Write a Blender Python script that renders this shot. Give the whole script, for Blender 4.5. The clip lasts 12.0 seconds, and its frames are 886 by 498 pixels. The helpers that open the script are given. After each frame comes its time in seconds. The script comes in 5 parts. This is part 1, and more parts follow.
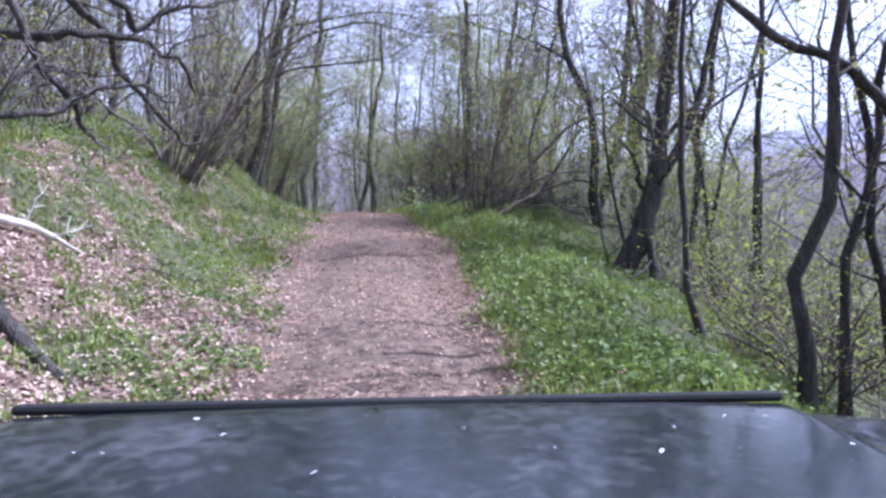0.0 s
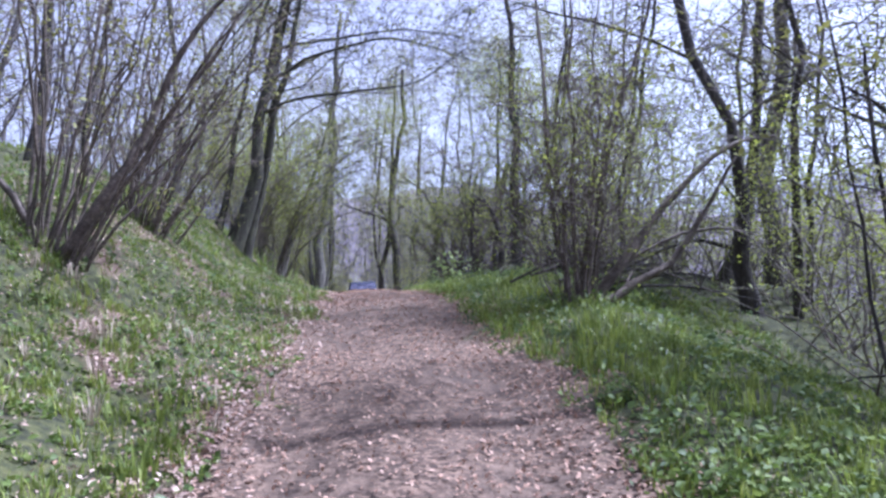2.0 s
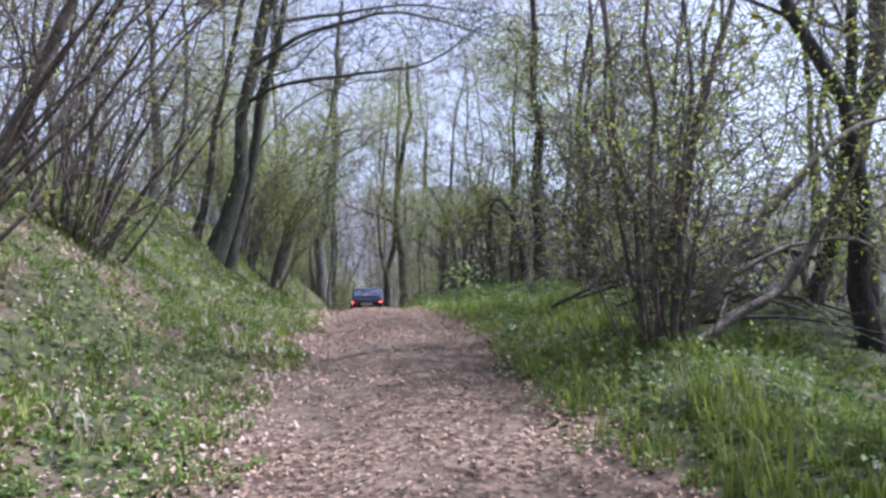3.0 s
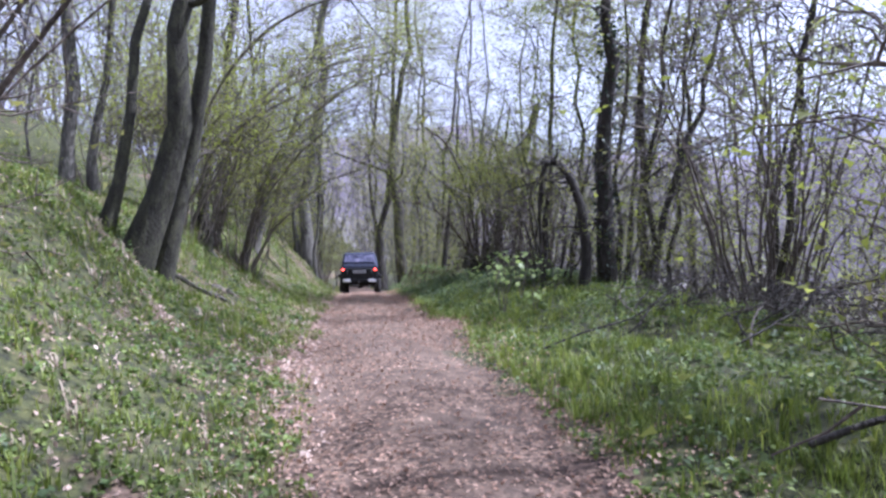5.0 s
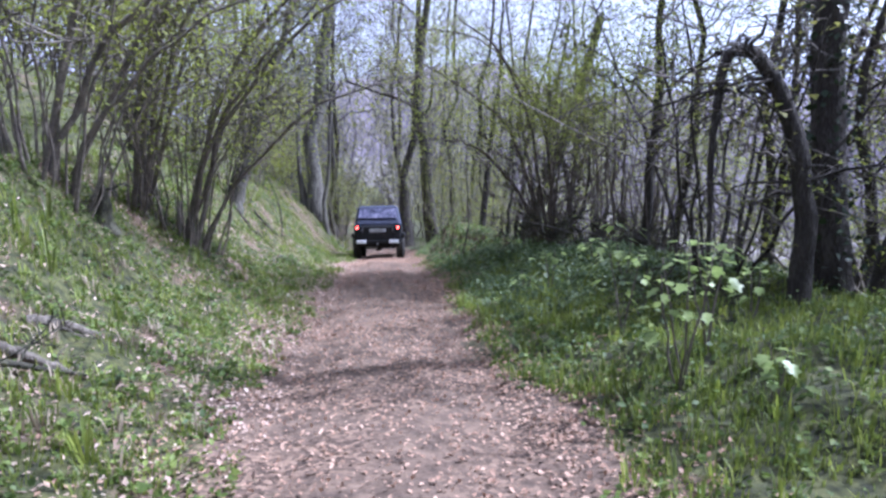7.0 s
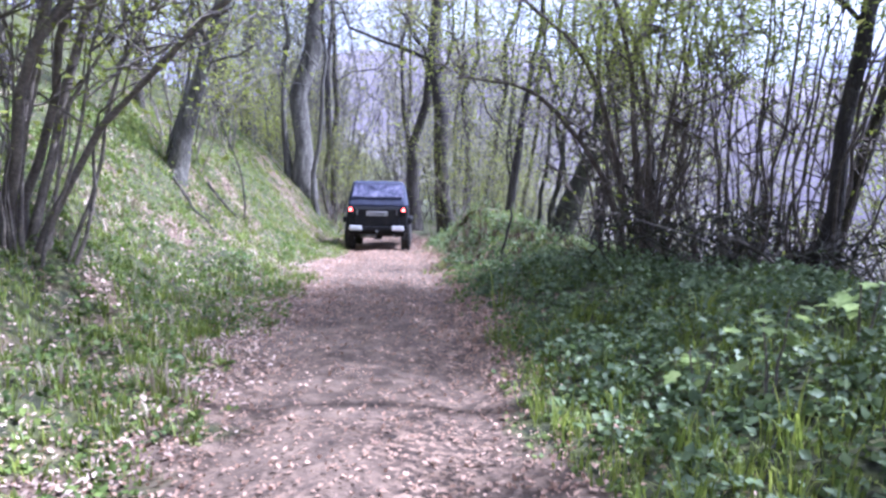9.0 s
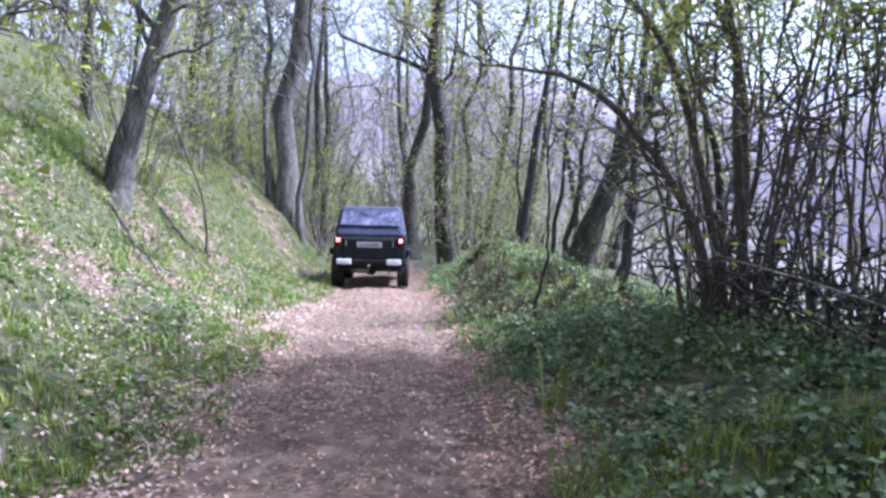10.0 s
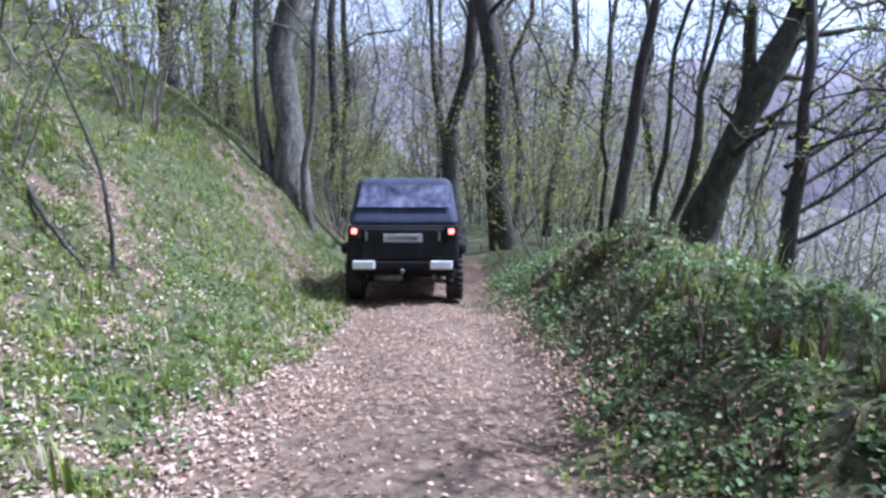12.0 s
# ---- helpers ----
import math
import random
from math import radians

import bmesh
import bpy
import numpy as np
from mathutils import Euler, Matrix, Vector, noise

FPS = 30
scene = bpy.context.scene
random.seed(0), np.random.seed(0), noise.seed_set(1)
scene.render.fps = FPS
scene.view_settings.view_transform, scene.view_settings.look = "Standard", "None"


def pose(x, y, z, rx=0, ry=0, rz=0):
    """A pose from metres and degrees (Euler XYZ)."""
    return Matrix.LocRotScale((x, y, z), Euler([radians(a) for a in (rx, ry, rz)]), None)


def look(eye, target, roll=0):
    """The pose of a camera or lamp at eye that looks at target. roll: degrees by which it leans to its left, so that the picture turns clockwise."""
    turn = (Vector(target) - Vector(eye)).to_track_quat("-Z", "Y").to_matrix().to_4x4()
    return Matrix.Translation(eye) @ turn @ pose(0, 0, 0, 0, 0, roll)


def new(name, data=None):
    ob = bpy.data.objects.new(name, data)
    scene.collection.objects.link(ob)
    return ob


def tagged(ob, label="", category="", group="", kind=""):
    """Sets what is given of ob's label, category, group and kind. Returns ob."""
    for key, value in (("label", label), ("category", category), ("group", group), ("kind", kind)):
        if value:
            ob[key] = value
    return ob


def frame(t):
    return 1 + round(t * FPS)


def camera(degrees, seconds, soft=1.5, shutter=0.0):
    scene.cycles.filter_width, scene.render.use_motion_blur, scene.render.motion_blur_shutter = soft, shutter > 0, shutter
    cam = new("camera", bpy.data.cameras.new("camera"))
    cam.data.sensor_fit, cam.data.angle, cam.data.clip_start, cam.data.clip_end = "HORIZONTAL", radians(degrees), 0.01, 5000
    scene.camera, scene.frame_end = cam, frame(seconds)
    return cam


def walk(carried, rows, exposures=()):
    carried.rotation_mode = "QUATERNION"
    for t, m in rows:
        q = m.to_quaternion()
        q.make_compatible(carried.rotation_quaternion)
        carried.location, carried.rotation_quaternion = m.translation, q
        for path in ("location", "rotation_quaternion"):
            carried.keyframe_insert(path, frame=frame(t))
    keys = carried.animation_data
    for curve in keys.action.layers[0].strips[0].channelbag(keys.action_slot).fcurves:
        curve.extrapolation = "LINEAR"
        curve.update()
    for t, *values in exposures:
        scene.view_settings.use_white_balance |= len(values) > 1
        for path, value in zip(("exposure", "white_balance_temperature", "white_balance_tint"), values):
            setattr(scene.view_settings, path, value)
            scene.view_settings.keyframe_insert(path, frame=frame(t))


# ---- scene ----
cam = camera(67.0, 12.0, 2.74)
PATH = [
    (0, (-0.139, 0.16, 1.504), (-0.132, 2.158, 1.416), -0.1),
    (0.5, (-0.298, 1.667, 1.595), (-0.334, 3.663, 1.471), 0.6),
    (1, (-0.447, 3.105, 1.689), (-0.489, 5.101, 1.582), -0.8),
    (1.5, (-0.625, 4.428, 1.829), (-0.681, 6.427, 1.815), -0.5),
    (2, (-0.795, 5.623, 1.953), (-0.847, 7.62, 2.036), -1.0),
    (2.5, (-0.956, 6.77, 2.11), (-1.016, 8.766, 2.21), -0.2),
    (3, (-1.077, 7.948, 2.271), (-1.144, 9.945, 2.352), -1.3),
    (3.2, (-1.136, 8.428, 2.345), (-1.198, 10.426, 2.432), -1.7),
    (4.8, (-2.045, 12.073, 3.193), (-2.059, 14.071, 3.103), -0.5),
    (5, (-2.096, 12.673, 3.207), (-2.121, 14.671, 3.114), -0.5),
    (5.5, (-2.212, 14.225, 3.221), (-2.239, 16.222, 3.114), -1.5),
    (6, (-2.354, 15.799, 3.247), (-2.41, 17.795, 3.132), 0.8),
    (6.5, (-2.48, 17.299, 3.276), (-2.547, 19.289, 3.084), -1.6),
    (7, (-2.639, 18.686, 3.266), (-2.744, 20.666, 3.002), -0.8),
    (7.5, (-2.789, 19.969, 3.224), (-2.902, 21.952, 2.987), -0.7),
    (7.7, (-2.852, 20.474, 3.189), (-2.972, 22.451, 2.91), 0.3),
    (9.3, (-3.35, 24.574, 2.909), (-3.471, 26.543, 2.576), 1.8),
    (9.5, (-3.422, 25.084, 2.889), (-3.545, 27.055, 2.571), 2.2),
    (10, (-3.613, 26.344, 2.827), (-3.718, 28.324, 2.564), 1.6),
    (10.5, (-3.793, 27.626, 2.758), (-3.899, 29.592, 2.406), 0.4),
    (11, (-4.011, 28.91, 2.656), (-4.152, 30.877, 2.326), 1.5),
    (11.5, (-4.207, 30.189, 2.537), (-4.364, 32.141, 2.132), -0.9),
    (12, (-4.495, 31.456, 2.448), (-4.689, 33.416, 2.099), 0.1),
]
walk(cam, [(t, look(eye, target, roll)) for t, eye, target, roll in PATH], [(0.0, 1.0, 4850, 26), (0.5, 0.82, 4800, 24), (1.0, 0.72, 4850, 20), (1.5, 0.95, 4800, 25), (2.5, 0.92, 4900, 23), (3.0, 0.8, 5100, 17), (4.9, 1.02, 5000, 24), (5.5, 0.78, 5200, 17), (6.0, 0.98, 5150, 21), (7.0, 1.12, 4850, 22), (7.5, 1.4, 4750, 29), (9.5, 1.64, 4750, 25), (10.0, 1.55, 4800, 23), (10.5, 1.3, 4950, 19), (11.0, 1.24, 4900, 18), (12.0, 1.02, 4750, 16)])

# ---- lie of the land ----
TRACK_Y = [-1600, -12, 0, 5, 8, 12, 14.5, 18, 22, 25, 28, 31.5, 35, 38, 41, 46, 54, 70, 90, 1600]
TRACK_X = [0.6, 0.6, 0.05, -0.55, -0.95, -1.35, -1.6, -2.3, -3.05, -3.5, -3.95, -4.45, -4.95, -5.35, -5.75, -6.4, -7.6, -10.5, -14.0, -40.0]
TRACK_Z = [-2.0, -0.55, -0.12, 0.28, 0.66, 1.22, 1.46, 1.68, 1.6, 1.38, 1.17, 0.95, 0.68, 0.33, -0.06, -0.5, -1.2, -2.6, -4.5, -40.0]
BANK_D = [0.0, 0.5, 1.0, 1.4, 2.0, 2.6, 5.0, 9.0, 20.0, 60.0, 400.0, 1600.0]
BANK_H = [0.0, 0.13, 0.32, 0.54, 1.04, 1.52, 2.3, 3.1, 5.0, 11.0, 20.0, 20.0]
FALL_D = [0.0, 0.5, 1.5, 4.0, 7.0, 12.0, 20.0, 45.0, 150.0, 400.0, 800.0, 1600.0]
FALL_H = [0.0, 0.06, 0.15, 0.22, -0.1, -1.6, -4.5, -14.0, -40.0, -60.0, -70.0, -80.0]


def smooth(x, xs, ys):
    """A soft curve through the knots: the straight one, averaged over a short stretch."""
    x = np.asarray(x, float)
    return sum(np.interp(x + o, xs, ys) for o in (-1.2, -0.6, 0.0, 0.6, 1.2)) / 5


def track_x(y):
    return smooth(y, TRACK_Y, TRACK_X)


def bump(v, centre, width):
    return np.exp(-(((v - centre) / width) ** 2))


def wave(x, y, size, seed=0.0):
    """Cheap rolling unevenness, about -1 to 1."""
    a, b = x / size + seed * 1.7, y / size - seed * 2.3
    return (np.sin(2.1 * a + 1.3 * np.sin(1.1 * b)) + np.sin(1.7 * b + 1.5 * np.sin(0.9 * a + 2)) + np.sin(1.3 * (a + b) + 0.7)) / 3


def land(x, y):
    """The height of the ground."""
    x, y = np.asarray(x, float), np.asarray(y, float)
    u = x - track_x(y)
    z = smooth(y, TRACK_Y, TRACK_Z)
    left, right = np.maximum(-u - 1.4, 0), np.maximum(u - 1.3, 0)
    steep = 1 + 0.28 * bump(y, 20.5, 3.0) + 0.22 * bump(y, 25.8, 2.4) + 0.1 * bump(y, 38, 6)
    z = z + np.interp(left, BANK_D, BANK_H) * np.where(left < 12, steep, 1)
    z = z + np.clip((y - 30) / 5, 0, 1) * np.interp(left, [2.2, 5.0, 9.0, 30.0], [0, 1.1, 2.4, 5.5])
    z = z + np.interp(right, FALL_D, FALL_H)
    z = z + 0.95 * bump(y, 38.3, 4.2) * bump(u, 2.1, np.where(u < 2.1, 0.7, 1.1)) + 0.5 * bump(y, 28, 6.0) * bump(u, 3.6, 1.7)
    z = z - 0.42 * np.clip(u - 2.5, 0, 5) * np.clip((18 - y) / 6, 0, 1)
    z = z - 0.25 * np.clip(u - 2.1, 0, 4) * np.clip((8 - y) / 3, 0, 1)
    z = z + 0.95 * bump(y, 46, 4.5) * np.interp(left, [0.4, 1.5, 4.0], [0, 0.9, 1.0])
    z = z - 0.2 * bump(y, 35, 1.8) * bump(u, -3.3, 0.9)
    z = z + bump(y, 38.3, 4.5) * bump(u, 2.4, 0.9) * (0.12 * wave(x, y, 0.5, 31) + 0.07 * wave(x, y, 0.21, 32))
    near = np.exp(-np.abs(u) / 30)
    off = np.clip((np.abs(u) - 1.1) / 1.2, 0, 1)
    z = z + near * (off * (0.11 * wave(x, y, 0.9) + 0.075 * wave(x, y, 0.35, 3)) + 0.012 * wave(x, y, 0.3, 5))
    z = z + near * 0.035 * (1 - off) * (1 - np.exp(-((np.abs(u + 0.05) - 0.72) / 0.28) ** 2) * 1.6)
    far = np.clip((np.hypot(u, y - 20) - 60) / 300, 0, 1)
    z = z + far * (4 * wave(x, y, 170, 1) + 2 * wave(x, y, 60, 2))
    return z

# ---- light ----
world = bpy.data.worlds.new("sky")
scene.world = world
world.use_nodes = True
SUN_HEIGHT, SUN_SIDE = 55.0, 78.0  # degrees above the horizon; clockwise from +y
sky = world.node_tree.nodes.new("ShaderNodeTexSky")
sky.sky_type, sky.sun_disc = "NISHITA", False
sky.sun_elevation, sky.sun_rotation = radians(SUN_HEIGHT), radians(SUN_SIDE)
sky.air_density, sky.dust_density, sky.ozone_density = 0.95, 3.0, 2.2
backing = world.node_tree.nodes["Background"]
backing.inputs["Strength"].default_value = 0.15
veil = world.node_tree.nodes.new("ShaderNodeHueSaturation")  # thin high cloud
veil.inputs["Hue"].default_value, veil.inputs["Saturation"].default_value, veil.inputs["Value"].default_value = 0.55, 0.2, 0.93
world.node_tree.links.new(sky.outputs["Color"], veil.inputs["Color"])
world.node_tree.links.new(veil.outputs["Color"], backing.inputs["Color"])
sun = new("sun", bpy.data.lights.new("sun", "SUN"))
sun.data.energy, sun.data.angle, sun.data.color = 5.0, radians(0.6), (1.0, 0.94, 0.84)
e, a = radians(SUN_HEIGHT), radians(SUN_SIDE)
sun.matrix_world = look((0, 0, 60), (-60 * math.cos(e) * math.sin(a), -60 * math.cos(e) * math.cos(a), 60 - 60 * math.sin(e)))

# ---- materials ----


def material(name, tones, size=8.0, rough=0.85, relief=0.3, detail=8.0, metal=0.0, islands=0.0, through_light=0.0, coat=0.0, spread=0.18, fine=6.0, stretch=1.0, deep=0.02):
    """Noise-mottled surface: tones from dark to light, mottled at two scales; islands: how far each loose piece differs."""
    m = bpy.data.materials.new(name)
    m.use_nodes = True
    nodes, links = m.node_tree.nodes, m.node_tree.links
    bsdf = nodes["Principled BSDF"]
    place = nodes.new("ShaderNodeTexCoord")
    big, small = nodes.new("ShaderNodeTexNoise"), nodes.new("ShaderNodeTexNoise")
    big.inputs["Scale"].default_value, small.inputs["Scale"].default_value = size, size * fine
    big.inputs["Detail"].default_value = detail
    scaled = nodes.new("ShaderNodeMapping")
    scaled.inputs["Scale"].default_value = (1, 1, stretch)
    links.new(place.outputs["Object"], scaled.inputs["Vector"])
    for n in (big, small):
        links.new(scaled.outputs["Vector"], n.inputs["Vector"])
    mix = nodes.new("ShaderNodeMath")
    mix.operation = "MULTIPLY_ADD"
    links.new(small.outputs["Fac"], mix.inputs[0])
    mix.inputs[1].default_value = 0.45
    half = nodes.new("ShaderNodeMath")
    half.operation = "MULTIPLY"
    half.inputs[1].default_value = 0.55
    links.new(big.outputs["Fac"], half.inputs[0])
    links.new(half.outputs[0], mix.inputs[2])
    value = mix.outputs[0]
    if islands:
        geo, add = nodes.new("ShaderNodeNewGeometry"), nodes.new("ShaderNodeMath")
        add.operation = "MULTIPLY_ADD"
        links.new(geo.outputs["Random Per Island"], add.inputs[0])
        add.inputs[1].default_value = islands
        shift = nodes.new("ShaderNodeMath")
        shift.operation = "SUBTRACT"
        links.new(value, shift.inputs[0])
        shift.inputs[1].default_value = islands / 2
        links.new(shift.outputs[0], add.inputs[2])
        value = add.outputs[0]
    ramp = nodes.new("ShaderNodeValToRGB")
    links.new(value, ramp.inputs["Fac"])
    stops = ramp.color_ramp.elements
    lo, hi = 0.5 - spread - islands / 2, 0.5 + spread + islands / 2
    for n, tone in enumerate(tones):
        at = lo + (hi - lo) * n / max(1, len(tones) - 1)
        stop = stops[n] if n < 2 else stops.new(at)
        stop.position, stop.color = at, (*tone, 1)
    links.new(ramp.outputs["Color"], bsdf.inputs["Base Color"])
    bsdf.inputs["Roughness"].default_value, bsdf.inputs["Metallic"].default_value = rough, metal
    bsdf.inputs["Coat Weight"].default_value = coat
    if relief:
        height = nodes.new("ShaderNodeBump")
        height.inputs["Strength"].default_value = relief
        height.inputs["Distance"].default_value = deep
        links.new(mix.outputs[0], height.inputs["Height"])
        links.new(height.outputs["Normal"], bsdf.inputs["Normal"])
    if through_light:
        thin, both, end = nodes.new("ShaderNodeBsdfTranslucent"), nodes.new("ShaderNodeMixShader"), nodes["Material Output"]
        links.new(ramp.outputs["Color"], thin.inputs["Color"])
        both.inputs["Fac"].default_value = through_light
        links.new(bsdf.outputs[0], both.inputs[1])
        links.new(thin.outputs[0], both.inputs[2])
        links.new(both.outputs[0], end.inputs["Surface"])
    return m


BARK = material("bark", [(0.016, 0.013, 0.011), (0.042, 0.035, 0.029), (0.10, 0.087, 0.074)], 11, 0.9, 1.0, stretch=0.25, deep=0.06)
BARK_GREY = material("grey bark", [(0.026, 0.024, 0.019), (0.095, 0.087, 0.073), (0.24, 0.225, 0.19)], 6, 0.88, 1.0, stretch=0.25, deep=0.05)
BARK_MOSS = material("mossy bark", [(0.015, 0.014, 0.010), (0.045, 0.042, 0.028), (0.095, 0.095, 0.050)], 9, 0.95, 0.9, stretch=0.4, deep=0.05)
HAZEL = material("hazel bark", [(0.05, 0.04, 0.032), (0.135, 0.114, 0.092), (0.27, 0.23, 0.185)], 6, 0.7, 0.4)
THICKET = material("brown hazel bark", [(0.035, 0.026, 0.02), (0.10, 0.078, 0.06), (0.22, 0.18, 0.145)], 6, 0.8, 0.4)
TWIG = material("fine twigs", [(0.05, 0.041, 0.034), (0.12, 0.10, 0.084), (0.23, 0.195, 0.165)], 3, 0.85, 0.2)
IVY = material("ivy", [(0.008, 0.016, 0.006), (0.02, 0.036, 0.012), (0.035, 0.06, 0.02)], 3, 0.5, 0.1, islands=0.3, through_light=0.15)
SPRING = material("young leaves", [(0.17, 0.20, 0.03), (0.29, 0.325, 0.056), (0.43, 0.455, 0.11)], 1.5, 0.5, 0.0, islands=0.4, through_light=0.6)
BUDS = material("bud leaves", [(0.155, 0.148, 0.042), (0.26, 0.255, 0.066), (0.37, 0.37, 0.115)], 1.5, 0.6, 0.0, islands=0.4, through_light=0.45)
HERB = material("herb leaves", [(0.038, 0.064, 0.012), (0.125, 0.182, 0.034), (0.31, 0.365, 0.085)], 1.2, 0.6, 0.0, islands=0.4, through_light=0.4)
GRASS = material("grass blades", [(0.054, 0.080, 0.014), (0.172, 0.222, 0.034), (0.40, 0.435, 0.08)], 0.8, 0.5, 0.0, islands=0.4, through_light=0.45)
DEAD = material("dead leaves", [(0.14, 0.074, 0.044), (0.36, 0.222, 0.148), (0.60, 0.43, 0.315)], 2.0, 0.7, 0.0, islands=0.3, through_light=0.12)
BLEACHED = material("bleached dead leaves", [(0.22, 0.14, 0.10), (0.44, 0.32, 0.25), (0.64, 0.52, 0.43)], 2.0, 0.7, 0.0, islands=0.3, through_light=0.12)
DEADWOOD = material("dead wood", [(0.045, 0.037, 0.029), (0.125, 0.106, 0.085), (0.25, 0.22, 0.182)], 10, 0.95, 1.0, deep=0.04)


def ground_material():
    """Forest floor: leaf-strewn earth on the track, moss and grass on the banks, told apart by the mesh's own 'green' value."""
    m = bpy.data.materials.new("forest floor")
    m.use_nodes = True
    nodes, links = m.node_tree.nodes, m.node_tree.links
    bsdf, place = nodes["Principled BSDF"], nodes.new("ShaderNodeTexCoord")

    def noise_at(scale, detail=8.0):
        n = nodes.new("ShaderNodeTexNoise")
        n.inputs["Scale"].default_value, n.inputs["Detail"].default_value = scale, detail
        links.new(place.outputs["Object"], n.inputs["Vector"])
        return n.outputs["Fac"]

    def ramp_of(value, stops):
        r = nodes.new("ShaderNodeValToRGB")
        links.new(value, r.inputs["Fac"])
        for n, (at, tone) in enumerate(stops):
            stop = r.color_ramp.elements[n] if n < 2 else r.color_ramp.elements.new(at)
            stop.position, stop.color = at, (*tone, 1)
        return r.outputs["Color"]

    cells = nodes.new("ShaderNodeTexVoronoi")
    cells.inputs["Scale"].default_value = 30.0
    links.new(place.outputs["Object"], cells.inputs["Vector"])
    grey = nodes.new("ShaderNodeSeparateColor")
    links.new(cells.outputs["Color"], grey.inputs["Color"])
    litter = ramp_of(grey.outputs["Red"], [(0.0, (0.034, 0.021, 0.014)), (1.0, (0.235, 0.158, 0.108)), (0.5, (0.11, 0.071, 0.048))])
    earth = ramp_of(noise_at(7.0, 10), [(0.3, (0.05, 0.033, 0.023)), (0.7, (0.18, 0.124, 0.086))])
    green = ramp_of(noise_at(13.0, 10), [(0.34, (0.018, 0.019, 0.008)), (0.5, (0.048, 0.052, 0.016)), (0.66, (0.09, 0.09, 0.028))])
    bare = nodes.new("ShaderNodeMix")
    bare.data_type = "RGBA"
    links.new(ramp_of(noise_at(1.1, 6), [(0.42, (0, 0, 0)), (0.6, (1, 1, 1))]), bare.inputs["Factor"])
    links.new(litter, bare.inputs["A"])
    links.new(earth, bare.inputs["B"])
    cover = nodes.new("ShaderNodeAttribute")
    cover.attribute_name = "green"
    sum_up = nodes.new("ShaderNodeMath")
    sum_up.operation = "MULTIPLY_ADD"
    links.new(noise_at(2.6, 9), sum_up.inputs[0])
    sum_up.inputs[1].default_value = 1.5
    shift = nodes.new("ShaderNodeMath")
    shift.operation = "SUBTRACT"
    links.new(cover.outputs["Fac"], shift.inputs[0])
    shift.inputs[1].default_value = 0.75
    links.new(shift.outputs[0], sum_up.inputs[2])
    both = nodes.new("ShaderNodeMix")
    both.data_type = "RGBA"
    links.new(ramp_of(sum_up.outputs[0], [(0.35, (0, 0, 0)), (0.65, (1, 1, 1))]), both.inputs["Factor"])
    links.new(bare.outputs["Result"], both.inputs["A"])
    links.new(green, both.inputs["B"])
    links.new(both.outputs["Result"], bsdf.inputs["Base Color"])
    bsdf.inputs["Roughness"].default_value = 0.95
    height = nodes.new("ShaderNodeBump")
    height.inputs["Strength"].default_value, height.inputs["Distance"].default_value = 0.7, 0.03
    links.new(noise_at(22.0, 8), height.inputs["Height"])
    links.new(height.outputs["Normal"], bsdf.inputs["Normal"])
    return m


FLOOR = ground_material()
WOODED = material("wooded hillside", [(0.06, 0.056, 0.052), (0.11, 0.096, 0.094), (0.17, 0.145, 0.15)], 0.03, 0.95, 0.6, spread=0.15)
# bark paled towards violet: haze over the far trunks put into the colour
HAZED_BARK = material("haze-paled far bark", [(0.046, 0.039, 0.039), (0.096, 0.083, 0.083), (0.165, 0.147, 0.147)], 5, 0.9, 0.4)

# ---- building helpers ----


def mesh_of(name, verts, faces, mat, soft_shade=False):
    """A mesh from an array of points and an array (or list of arrays) of equal-sided faces."""
    data = bpy.data.meshes.new(name)
    verts = np.asarray(verts, np.float32)
    groups = faces if isinstance(faces, list) else [faces]
    groups = [np.asarray(g, np.int32) for g in groups if len(g)]
    data.vertices.add(len(verts))
    data.vertices.foreach_set("co", verts.ravel())
    flat = np.concatenate([g.ravel() for g in groups])
    sizes = np.concatenate([np.full(len(g), g.shape[1], np.int32) for g in groups])
    data.loops.add(len(flat))
    data.loops.foreach_set("vertex_index", flat)
    data.polygons.add(len(sizes))
    data.polygons.foreach_set("loop_start", np.r_[0, np.cumsum(sizes)[:-1]].astype(np.int32))
    data.polygons.foreach_set("loop_total", sizes)
    if soft_shade:
        data.polygons.foreach_set("use_smooth", np.ones(len(sizes), bool))
    data.update(calc_edges=True)
    data.validate()
    data.materials.append(mat)
    return data


